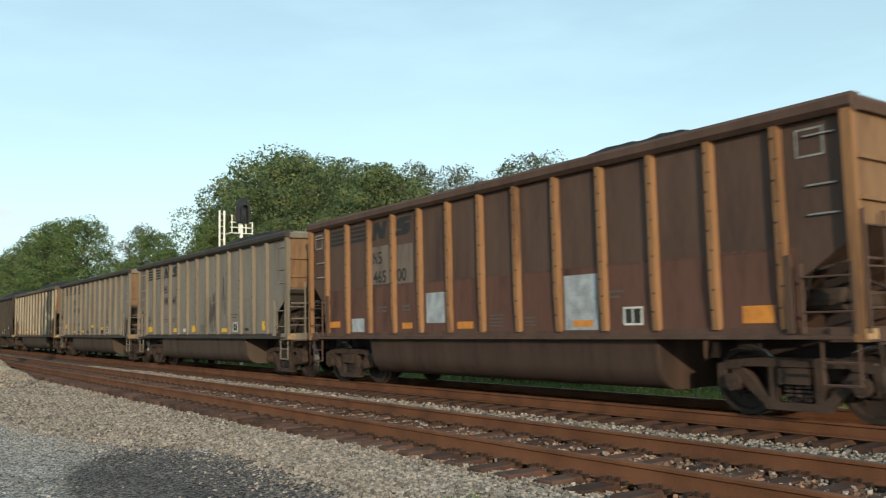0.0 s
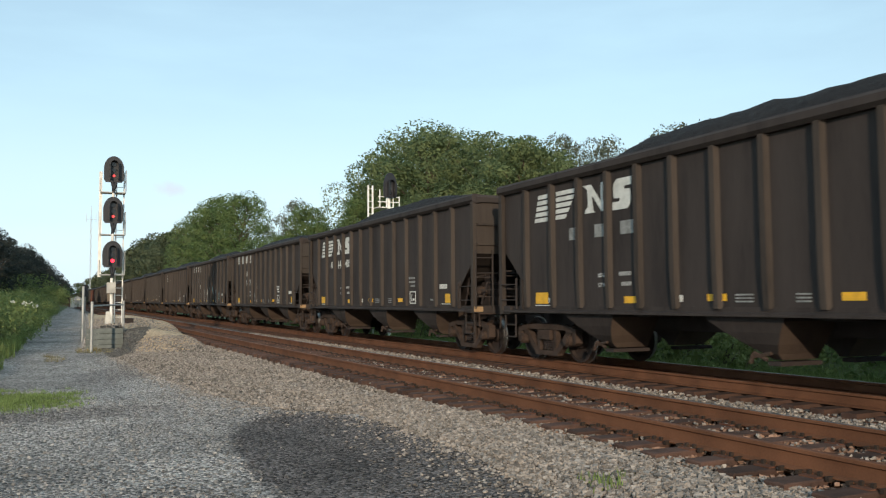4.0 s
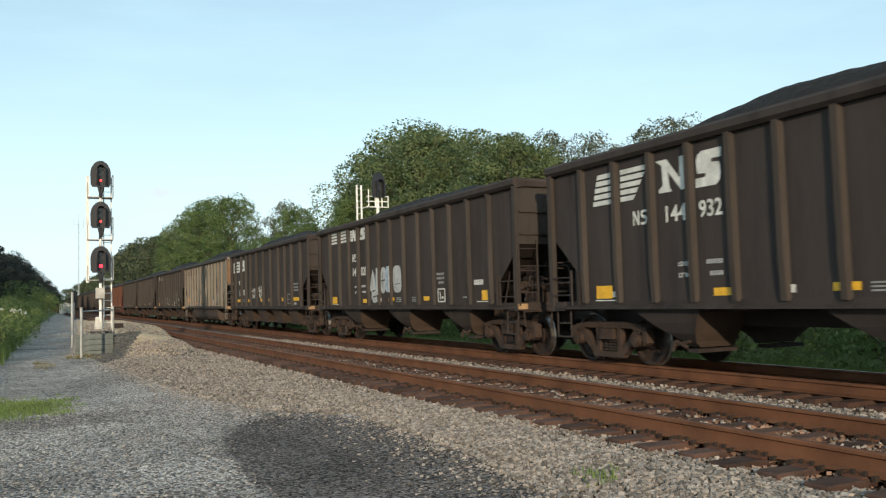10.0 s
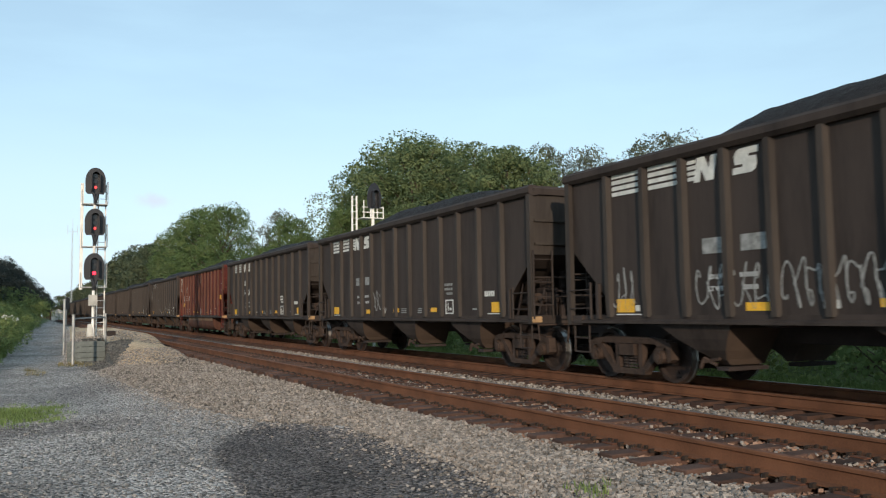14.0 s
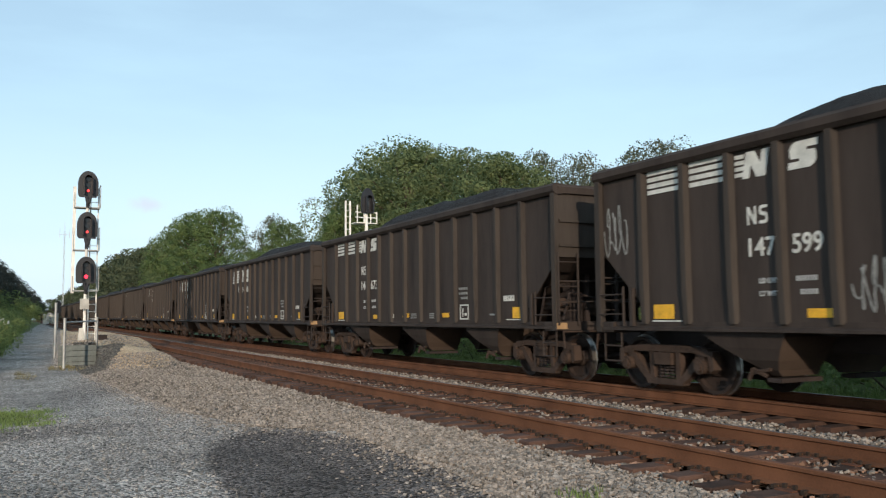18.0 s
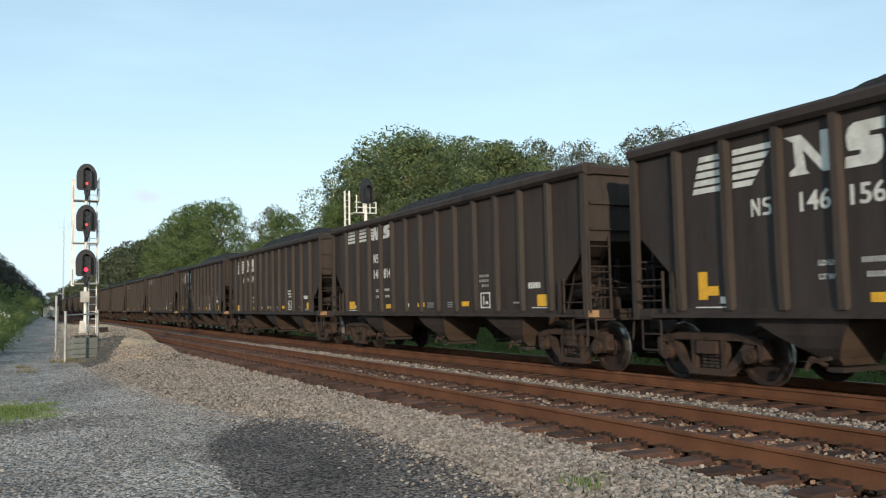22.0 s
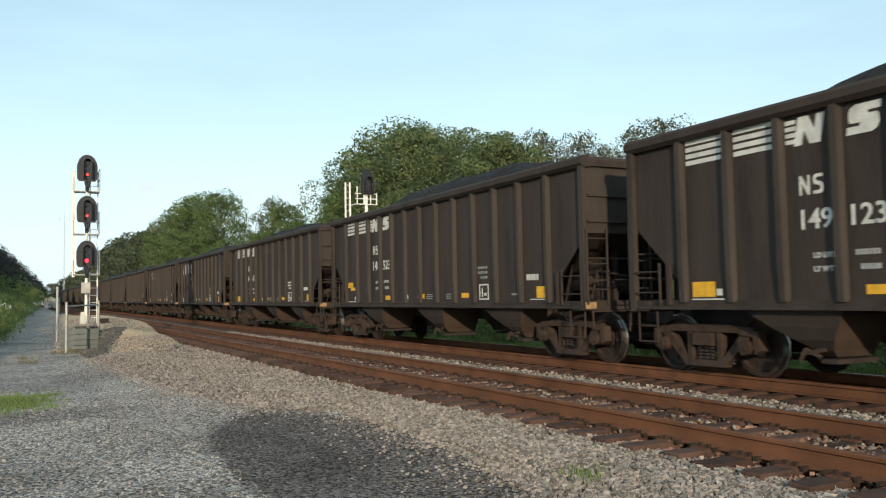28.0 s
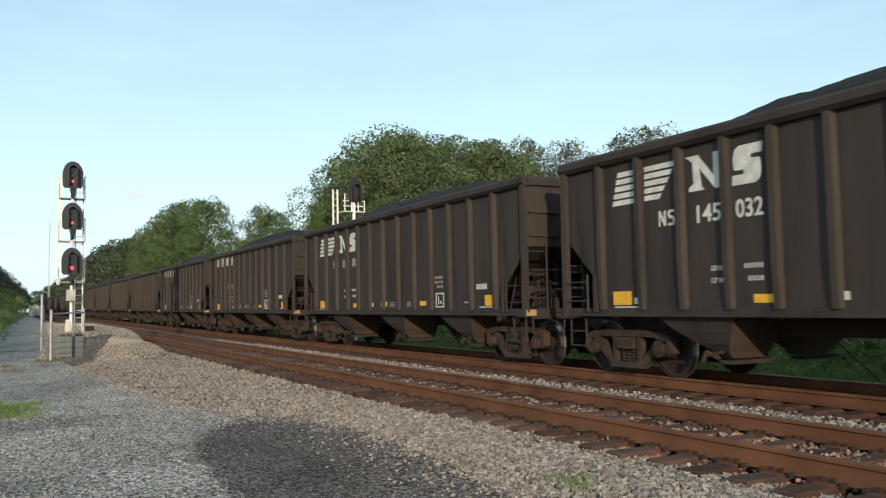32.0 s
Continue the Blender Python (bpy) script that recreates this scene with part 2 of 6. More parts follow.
M_SPRAY_BLUE = material("pale_blue_spray_paint", (0.3, 0.36, 0.44), 0.75, scale=5, dark=0.65, bump=0.0)
# tan of the red car's worn panel and of its painted sunlit tub edge
M_WORN_SUNLIT = car_paint("worn_and_sunlit_tan_paint", (0.2, 0.13, 0.085), (0.085, 0.042, 0.03))
M_SMEAR = material("faded_dark_lettering", (0.095, 0.085, 0.078), 0.8, scale=9, bump=0.0, shift=30.0)
M_STAIN = material("soot_run", (0.072, 0.06, 0.053), 0.85, scale=5, dark=0.6, light=1.5, bump=0.0, shift=30.0)
M_RED_STAIN = material("dark_red_run", (0.035, 0.014, 0.012), 0.85, scale=5, dark=0.6, light=1.5, bump=0.0, shift=30.0)
M_RUST_RUN = material("brown_rust_run", (0.075, 0.05, 0.036), 0.85, scale=5, dark=0.6, light=1.5, bump=0.0, shift=30.0)
M_PAD = material("tan_corner_pad", (0.36, 0.23, 0.12), 0.8, scale=6, dark=0.6, bump=0.1, shift=30.0)
M_PATCH = material("pale_repair_patch", (0.34, 0.36, 0.38), 0.7, scale=5, dark=0.6, bump=0.0)
M_RAIL = material("rusty_rail_side", (0.14, 0.06, 0.031), 0.85, scale=2.0, fine=50, dark=0.6, bump=0.25)
M_SHINE = material("worn_rail_head", (0.3, 0.28, 0.29), 0.5, 1.0, scale=2, bump=0.05)
M_DULL = material("dull_rail_head", (0.15, 0.066, 0.04), 0.75, 0.0, scale=2, bump=0.05)
M_TIE = material("weathered_tie_wood", (0.078, 0.044, 0.033), 0.9, second=(0.03, 0.02, 0.017), scale=4, fine=60, rand=0.35, bump=0.5, shift=80.0)
M_PLATE = material("rusty_tie_plate", (0.116, 0.049, 0.029), 0.85, bump=0.3)
M_SPIKE = material("dark_spike_iron", (0.035, 0.024, 0.018), 0.8, bump=0.0)
M_STONE = material("ballast_stone", (0.245, 0.212, 0.184), 0.9, scale=6, fine=60, dark=0.75, light=1.2, island=0.55, bump=0.4)
M_STONE_RUST = material("rust_stained_stone", (0.185, 0.112, 0.078), 0.9, scale=1.0, fine=60, dark=0.6, light=1.5, island=0.4, bump=0.4)
M_STONE_GREY = material("grey_gravel_stone", (0.245, 0.226, 0.208), 0.9, scale=6, fine=60, dark=0.75, light=1.2, island=0.6, bump=0.4)
M_BALLAST = stones_material("ballast_bed", ((0.043, 0.037, 0.031), (0.128, 0.109, 0.093), (0.255, 0.218, 0.187)), 30, bump=1.0, dist=0.04, patch=0.25)
M_BED_RUST = stones_material("rust_stained_bed", ((0.074, 0.037, 0.024), (0.147, 0.073, 0.044), (0.252, 0.13, 0.085)), 18, bump=1.0, dist=0.04, patch=0.3)
M_GRAVEL = stones_material("lot_gravel", ((0.07, 0.061, 0.055), (0.365, 0.323, 0.292), (0.79, 0.705, 0.645)), 30, bump=1.0, dist=0.05, patch=0.4,
                           stains=((3.15, 8.2, 1.25, 4.2, 0.8), (0.9, 6.6, 0.9, 1.7, 0.35), (0.5, 14.3, 1.7, 0.8, 0.42), (1.4, 21.0, 0.8, 2.5, 0.25)))
M_BERM = stones_material("dark_berm_stone", ((0.06, 0.058, 0.055), (0.12, 0.115, 0.105), (0.22, 0.2, 0.18)), 16, bump=1.0, dist=0.04, patch=0.3)
M_SAND = stones_material("sandy_fill", ((0.34, 0.23, 0.14), (0.55, 0.39, 0.245), (0.75, 0.56, 0.37)), 22, bump=0.5, dist=0.02, patch=0.3)
M_SOIL = material("grassy_soil", (0.1, 0.125, 0.05), 0.95, second=(0.09, 0.075, 0.045), scale=0.4, fine=6, bump=0.8, dist=0.1)
M_GRASS = material("grass_blades", (0.2, 0.255, 0.085), 0.8, scale=1, island=0.35, bump=0.0)
M_WEED = material("dry_weeds", (0.2, 0.17, 0.08), 0.9, scale=1, island=0.35, bump=0.0)
M_BARK = material("grey_brown_bark", (0.11, 0.085, 0.06), 0.9, scale=3, fine=30, bump=0.8, dist=0.05)
M_LEAF = material("oak_leaves", (0.19, 0.232, 0.102), 0.7, scale=0.25, fine=3, dark=0.85, light=1.15, island=0.05, bump=0.0)
M_LEAF_LIGHT = material("bright_leaves", (0.165, 0.222, 0.082), 0.7, scale=0.3, fine=3, dark=0.8, light=1.2, island=0.1, bump=0.0)
M_LEAF_GREY = material("grey_green_leaves", (0.18, 0.19, 0.13), 0.7, scale=0.3, fine=3, dark=0.75, light=1.25, island=0.25, bump=0.0)
# dark bluish leaf colour carries the shade on the left-hand trees
M_LEAF_SHADED = material("shade_toned_leaves", (0.056, 0.066, 0.06), 0.75, scale=0.3, fine=3, dark=0.75, light=1.3, island=0.15, bump=0.0)
M_LEAF_BROWN = material("olive_brown_leaves", (0.13, 0.15, 0.085), 0.7, scale=0.25, fine=3, dark=0.8, light=1.2, island=0.1, bump=0.0)
M_BUSH = material("bush_leaves", (0.24, 0.285, 0.105), 0.7, scale=0.8, fine=5, dark=0.65, light=1.3, island=0.15, bump=0.0)
M_FLOWER = material("pale_blossom", (0.7, 0.68, 0.62), 0.8, bump=0.0)
for m in (M_LEAF, M_LEAF_BROWN, M_LEAF_LIGHT, M_LEAF_GREY, M_LEAF_SHADED, M_BUSH, M_GRASS):
    n, l = m.node_tree.nodes, m.node_tree.links
    base = n["Principled BSDF"]
    thin, both = n.new("ShaderNodeBsdfTranslucent"), n.new("ShaderNodeMixShader")
    l.new(base.inputs["Base Color"].links[0].from_socket, thin.inputs[0])
    both.inputs[0].default_value = 0.42
    l.new(base.outputs[0], both.inputs[1]), l.new(thin.outputs[0], both.inputs[2])
    l.new(both.outputs[0], n["Material Output"].inputs[0])
M_SIGNAL = material("signal_black", (0.012, 0.012, 0.016), 0.45, bump=0.02)
M_ALU = material("bright_aluminium", (0.78, 0.75, 0.7), 0.55, 0.0, bump=0.02)
M_GALV = material("galvanised_pipe", (0.36, 0.36, 0.35), 0.55, 0.4, bump=0.05)
M_CONCRETE = material("pale_concrete", (0.5, 0.48, 0.44), 0.9, fine=30)
M_PLANK = material("grey_green_plank", (0.13, 0.14, 0.13), 0.85, scale=4, fine=40, rand=0.15)
M_HUT = material("cream_hut_wall", (0.74, 0.7, 0.6), 0.8)
M_HUT_ROOF = material("pale_hut_roof", (0.5, 0.5, 0.48), 0.7)
M_BOX = material("pale_grey_box_paint", (0.42, 0.4, 0.36), 0.6, bump=0.02)
M_TOWER = material("pale_tower_steel", (0.55, 0.57, 0.58), 0.6, bump=0.0)
M_RED_LAMP = glow("red_signal_lamp", (1.0, 0.03, 0.06), 2.2)
M_DIM_LAMP = glow("dim_red_signal_lamp", (0.8, 0.06, 0.06), 1.0)
M_LENS = material("dark_signal_lens", (0.02, 0.022, 0.025), 0.15, bump=0.0)


# ---- shaping helpers ----
def part(name, bm, mat, parent=None, label=""):
    me = bm
    if isinstance(bm, bmesh.types.BMesh):
        me = bpy.data.meshes.new(name)
        bmesh.ops.recalc_face_normals(bm, faces=bm.faces)
        bm.to_mesh(me)
        bm.free()
    if not me.materials:
        for one in mat if isinstance(mat, (list, tuple)) else (mat,):
            me.materials.append(one)
    ob = new(name, me)
    ob.parent = parent
    if label:
        ob["label"] = label
    return ob


def box(bm, x0, y0, z0, x1, y1, z1):
    v = [bm.verts.new(p) for p in ((x0, y0, z0), (x1, y0, z0), (x1, y1, z0), (x0, y1, z0), (x0, y0, z1), (x1, y0, z1), (x1, y1, z1), (x0, y1, z1))]
    for f in ((3, 2, 1, 0), (4, 5, 6, 7), (0, 1, 5, 4), (1, 2, 6, 5), (2, 3, 7, 6), (3, 0, 4, 7)):
        bm.faces.new([v[i] for i in f])
    return bm


def boxes(*bs):
    bm = bmesh.new()
    for b in bs:
        box(bm, *b)
    return bm


def prism(bm, outline, a, b, axis=0):
    """The closed outline (pairs) pushed along an axis from a to b."""
    def at(p, q, s):
        return (s, p, q) if axis == 0 else ((p, s, q) if axis == 1 else (p, q, s))
    lo = [bm.verts.new(at(p, q, a)) for p, q in outline]
    hi = [bm.verts.new(at(p, q, b)) for p, q in outline]
    bm.faces.new(lo), bm.faces.new(hi[::-1])
    k = len(outline)
    for i in range(k):
        bm.faces.new((lo[i], lo[(i + 1) % k], hi[(i + 1) % k], hi[i]))
    return bm


def rod(bm, a, b, r, sides=6, r2=None):
    a, b = Vector(a), Vector(b)
    m = Matrix.Translation((a + b) / 2) @ (b - a).to_track_quat("Z", "Y").to_matrix().to_4x4()
    bmesh.ops.create_cone(bm, cap_ends=True, segments=sides, radius1=r, radius2=r if r2 is None else r2, depth=(b - a).length, matrix=m)
    return bm


def rods(pairs, r, sides=6):
    bm = bmesh.new()
    for a, b in pairs:
        rod(bm, a, b, r, sides)
    return bm


def lathe(bm, profile, sides=28):
    """Pairs (x along the axis, radius) turned round the x axis; returns the rings of verts."""
    rings = [[bm.verts.new((x, r * math.cos(2 * math.pi * i / sides), r * math.sin(2 * math.pi * i / sides))) for i in range(sides)] for x, r in profile]
    for a, b in zip(rings, rings[1:]):
        for i in range(sides):
            bm.faces.new((a[i], a[(i + 1) % sides], b[(i + 1) % sides], b[i]))
    bm.faces.new(rings[0]), bm.faces.new(rings[-1])
    return rings


def soup(name, verts, faces, mat, parent=None, normals=None):
    me = bpy.data.meshes.new(name)
    verts, faces = np.asarray(verts, dtype=np.float32), np.asarray(faces, dtype=np.int32)
    k = faces.shape[1]
    me.vertices.add(len(verts))
    me.vertices.foreach_set("co", verts.ravel())
    me.loops.add(faces.size)
    me.loops.foreach_set("vertex_index", faces.ravel())
    me.polygons.add(len(faces))
    me.polygons.foreach_set("loop_start", np.arange(len(faces), dtype=np.int32) * k)
    me.update(calc_edges=True)
    me.validate()
    if normals is None:
        me.shade_flat()
    else:
        me.polygons.foreach_set("use_smooth", np.ones(len(faces), dtype=bool))
        me.normals_split_custom_set_from_vertices(normals)
    me.materials.append(mat)
    ob = new(name, me)
    ob.parent = parent
    return ob


rng = np.random.default_rng(7)

# ---- ground ----
D1, D3, G = 5.89, 9.91, 1.505   # lateral places of the near rails, and the spacing of the two rails of a track
RAIL_Y0, RAIL_Y1 = -60.0, 1100.0


def grade(y):
    """The line climbs gently into the distance."""
    if y < 10:
        return 0.0
    if y < 40:
        return 0.0038 * (y - 10) ** 2 / 60
    return 0.0038 * (min(y, 300.0) - 25)


def ease(v):
    v = max(0.0, min(1.0, v))
    return v * v * (3 - 2 * v)


def toe(y):
    """Where the ballast shoulder of the near track meets the lot."""
    return float(np.interp(y, (-50, 5, 6.4, 7.9, 11.3, 12.1, 12.7, 15.2, 19, 23.6, 26.2, 29, 33, 40, 60, 120), (4.0, 3.9, 4.0, 4.25, 4.22, 3.75, 3.3, 2.8, 2.4, 2.15, 1.95, 2.6, 3.4, 3.4, 3.4, 3.6)))


def berm_edge(y):
    """Line between the dark stones before the signal and the pale ballast."""
    return 1.95 + (y - 26.2) * 0.226


def height(x, y):
    t = toe(y)
    shoulder = D1 - 0.62
    low = -0.45 + 0.42 * ease((y - 30) / 45) + 0.025 * math.sin(x * 0.9 + 0.3 * y) * math.sin(y * 0.23)
    ends = -0.27 - 0.05 * ease((y - 9) / 5)   # the bed beside the ends of the ties
    if x <= t:
        z = low + 0.1 * max(0.0, 1 - abs(t - x) / 1.2)
    elif x < shoulder:
        k = (x - t) / (shoulder - t)
        z = low + (ends - low) * min(1.0, k * 1.05) ** 0.8 + 0.1 * (1 - k) + 0.02 * math.sin(3 * x + y)
    elif x < D1 - 0.42:
        z = ends
    elif x < D3 + G + 0.75:
        z = -0.285 + (0.03 if D1 + G + 0.7 < x < D3 - 0.5 else 0.055 if D1 - 0.1 < x < D1 + G + 0.1 else 0.01)
    else:
        k = min(1.0, (x - D3 - G - 0.75) / 3.0)
        z = -0.285 - 0.55 * k + max(0.0, min(1.0, (x - 17.5) / 5)) * 0.7
    if 0.9 < x < 5.3:   # sandy fill round the signal, level with the rails
        front = ease((y - 33.2) / 0.3) if x < 2.62 else ease((y - 27.4 + (x - 2.62) * 2.4) / 9.5)
        fill = ease((x - 0.034 * y) / 0.3) * front * (1 - ease((y - 55) / 45)) * (1 - ease((x - 4.6 - 0.4 * ease((y - 31) / 8)) / 0.5))
        z = max(z, -0.45 + (0.84 - 0.3 * ease((x - 3.1) / 1.6) * (1 - ease((y - 33) / 8))) * fill)
    return z + grade(y)


def sheet(name, xs, ys, zf, mat):
    verts = [(x, y, zf(x, y)) for y in ys for x in xs]
    nx = len(xs)
    faces = [(j * nx + i, j * nx + i + 1, (j + 1) * nx + i + 1, (j + 1) * nx + i) for j in range(len(ys) - 1) for i in range(nx - 1)]
    ob = soup(name, verts, faces, mat)
    for p in ob.data.polygons:
        p.use_smooth = True
    return ob


gx = [-1500, -400, -120, -60, -30, -18, -12, -8] + list(np.arange(-6, 0.9, 0.3)) + list(np.arange(0.9, 5.6, 0.15)) + list(np.arange(5.7, 13, 0.5)) + [13, 14, 15, 16, 17, 18, 20, 22.5, 26, 34, 50, 90, 200, 500, 1500]
gy = [-400, -100, -40, -15] + list(np.arange(-6, 26, 0.5)) + list(np.arange(26, 36, 0.25)) + list(np.arange(36, 48, 0.5)) + list(np.arange(48, 100, 2)) + [105, 115, 130, 150, 180, 220, 280, 360, 480, 700, 1100, 1800, 3000]
ground = sheet("ground", gx, gy, height, M_GRAVEL)
ground.data.materials.append(M_BALLAST)
ground.data.materials.append(M_SOIL)
ground.data.materials.append(M_BERM)
ground.data.materials.append(M_BED_RUST)
ground.data.materials.append(M_SAND)
for p in ground.data.polygons:
    x, y, z = p.center
    if D1 - 0.35 < x < D1 + G + 0.8 or D3 - 0.95 < x < D3 + G + 0.3:
        p.material_index = 4
    elif toe(y) < x < D3 + G + 2.2:
        p.material_index = 1
    elif x > D3 + G + 2.2 or x < -0.8 - 0.02 * min(y, 30) + 0.035 * max(0, y - 30) or y > 170 or y < -30:
        p.material_index = 2
    wob = 0.12 * math.sin(5.1 * x + 3.3 * y) + 0.08 * math.sin(9.7 * y)
    if 1.75 < x < berm_edge(y) + wob and 26.8 < y < 34.0:
        p.material_index = 3
    elif (0.041 * y < x < 5.25 and 34.0 <= y < 110) or (berm_edge(y) + wob < x < 5.25 and 28.0 + 5 * wob < y < 34.1):
        p.material_index = 5
tagged(ground, "grey gravel lot rising to the pale ballast of the tracks", "ground", kind="structure")


# ---- loose stones ----
ico = bmesh.new()
bmesh.ops.create_cube(ico, size=1.5)
bmesh.ops.triangulate(ico, faces=ico.faces)
ICO_V = np.array([v.co[:] for v in ico.verts])
ICO_F = np.array([[v.index for v in f.verts] for f in ico.faces])
ico.free()


def stones(name, spots, sizes, mat, label, seed=1):
    """Many broken stones as one heap: squashed, turned, uneven lumps."""
    r = np.random.default_rng(seed)
    n = len(spots)
    base = ICO_V[None] * r.uniform(0.55, 1.3, (n, len(ICO_V), 1))
    base *= np.stack([r.uniform(0.8, 1.3, n), r.uniform(0.7, 1.1, n), r.uniform(0.5, 0.85, n)], -1)[:, None]
    a, b = r.uniform(0, 6.28, n), r.uniform(-1.0, 1.0, n)
    ca, sa, cb, sb = np.cos(a), np.sin(a), np.cos(b), np.sin(b)
    rot = np.zeros((n, 3, 3))
    rot[:, 0, 0], rot[:, 0, 1], rot[:, 1, 0], rot[:, 1, 1], rot[:, 2, 2] = ca, -sa, sa, ca, 1
    tip = np.zeros((n, 3, 3))
    tip[:, 0, 0], tip[:, 1, 1], tip[:, 1, 2], tip[:, 2, 1], tip[:, 2, 2] = 1, cb, -sb, sb, cb
    v = np.einsum("nij,nkj->nki", rot @ tip, base) * sizes[:, None, None] + spots[:, None]
    f = (ICO_F[None] + (np.arange(n) * len(ICO_V))[:, None, None]).reshape(-1, 3)
    ob = soup(name, v.reshape(-1, 3), f, mat)
    return tagged(ob, label, "stones", kind="stuff")


def strewn(n, xlo, xhi, ylo, yhi, seed, bias=1.0):
    """n places between the two side lines, denser towards the near end."""
    r = np.random.default_rng(seed)
    y = ylo + (yhi - ylo) * r.uniform(0, 1, n) ** bias
    x = np.array([(xlo(v) if callable(xlo) else xlo) for v in y])
    w = np.array([(xhi(v) if callable(xhi) else xhi) for v in y]) - x
    x = x + w * r.uniform(0, 1, n)
    z = np.array([height(p, q) for p, q in zip(x, y)])
    return np.stack([x, y, z], -1)


p = strewn(36000, lambda y: toe(y) - 0.1, D1 - 0.5, 3.2, 31, 11, 1.7)
stones("ballast_stones", p + [0, 0, 0.013], rng.uniform(0.011, 0.029, len(p)), M_STONE, "pale tan crushed ballast stones on the track shoulder", 2)
p = strewn(6500, D1 - 0.25, D1 + G + 0.4, 2.5, 30, 12, 1.7)
stones("rusty_stones", p + [0, 0, 0.01], rng.uniform(0.015, 0.036, len(p)), M_STONE_RUST, "rust-stained ballast stones between the rails", 3)
p = strewn(3000, D3 - 1.0, D3 - 0.1, 3.0, 34, 43, 1.6)
stones("far_tie_stones", p + [0, 0, 0.008], rng.uniform(0.014, 0.032, len(p)), M_STONE, "pale grey stones beside the far track", 10)
p = strewn(1500, D1 - 0.55, D1 - 0.1, 2.8, 13, 42, 1.3)
stones("tie_end_stones", p + [0, 0, 0.02], rng.uniform(0.015, 0.036, len(p)), M_STONE_RUST, "rust-stained stones lying between the tie ends", 9)
p = strewn(2600, D1 - 0.62, D1 - 0.3, 3.0, 27, 44, 1.5)
stones("spilt_stones", p + [0, 0, 0.035], rng.uniform(0.013, 0.03, len(p)), M_STONE, "pale ballast stones spilt round the ends of the ties", 12)
p = strewn(900, D1 - 0.1, D1 + G + 0.1, 3.0, 20, 45, 1.4)
stones("bed_stones", p + [0, 0, 0.03], rng.uniform(0.013, 0.028, len(p)), M_STONE, "pale stones scattered between the near rails", 13)
p = strewn(5000, D1 + G + 0.85, D3 - 0.8, 2.5, 40, 13, 1.6)
stones("centre_stones", p + [0, 0, 0.006], rng.uniform(0.014, 0.034, len(p)), M_STONE, "pale ballast stones between the two tracks", 4)
r = np.random.default_rng(40)
p = strewn(3600, lambda y: toe(y) - 0.05, lambda y: toe(y), 4.5, 30, 41, 1.5)
p[:, 0] -= r.exponential(0.26, len(p))
p[:, 2] = [height(x, y) for x, y, _ in p]
stones("strayed_ballast", p, rng.uniform(0.01, 0.024, len(p)), M_STONE, "stray ballast stones at the foot of the shoulder", 8)
p = strewn(14000, -3.5, lambda y: toe(y) - 0.2, 4.5, 16, 14, 1.6)
p = p[((p[:, 0] - 3.15) / 1.2) ** 2 + ((p[:, 1] - 8.2) / 4.0) ** 2 > r.uniform(0.85, 1.15, len(p))]
stones("lot_stones", p, rng.uniform(0.007, 0.021, len(p)), M_STONE_GREY, "loose grey gravel on the lot", 5)
p = strewn(700, 1.8, 4.1, 4.5, 11, 15, 1.3)
p = p[((p[:, 0] - 3.15) / 1.25) ** 2 + ((p[:, 1] - 8.2) / 4.0) ** 2 < 1]
stones("patch_stones", p + [0, 0, 0.02], rng.uniform(0.006, 0.013, len(p)), M_BERM, "small grey stones on the dark gravel patch", 6)
p = strewn(1500, lambda y: 0.045 * y, 4.8, 34, 48, 46, 1.3)
stones("fill_stones", p + [0, 0, 0.01], rng.uniform(0.012, 0.035, len(p)), M_STONE, "loose pale stones on the sandy fill", 14)
p = strewn(2600, 1.8, berm_edge, 27, 33.8, 16)
stones("berm_stones", p, rng.uniform(0.02, 0.042, len(p)), M_BERM, "dark stones on the mound of the signal", 7)

# ---- tracks ----
RAIL_OUT = [(-0.076, -0.186), (0.076, -0.186), (0.076, -0.172), (0.012, -0.152), (0.010, -0.05), (0.037, -0.036), (0.037, -0.008), (0.028, 0.0),
            (-0.028, 0.0), (-0.037, -0.008), (-0.037, -0.036), (-0.010, -0.05), (-0.012, -0.152), (-0.076, -0.172)]


def rail(x, head, label):
    bm = bmesh.new()
    rings = [[bm.verts.new((x + p, y, q + grade(y))) for p, q in RAIL_OUT] for y in (RAIL_Y0, 10, 18, 26, 34, 42, 120, 300, RAIL_Y1)]
    k = len(RAIL_OUT)
    for a, b in zip(rings, rings[1:]):
        for i in range(k):
            f = bm.faces.new((a[i], a[(i + 1) % k], b[(i + 1) % k], b[i]))
            f.material_index = 1 if i == 7 else 0
    bm.faces.new(rings[0]), bm.faces.new(rings[-1])
    return tagged(part("rail", bm, (M_RAIL, head)), label, "rail", "rails", "structure")


rail(D1, M_DULL, "rust-brown steel rail of the empty near track")
rail(D1 + G, M_SHINE, "rust-brown steel rail with a worn grey head")
rail(D3, M_DULL, "rust-brown steel rail under the coal train")
rail(D3 + G, M_SHINE, "rust-brown steel rail under the coal train")

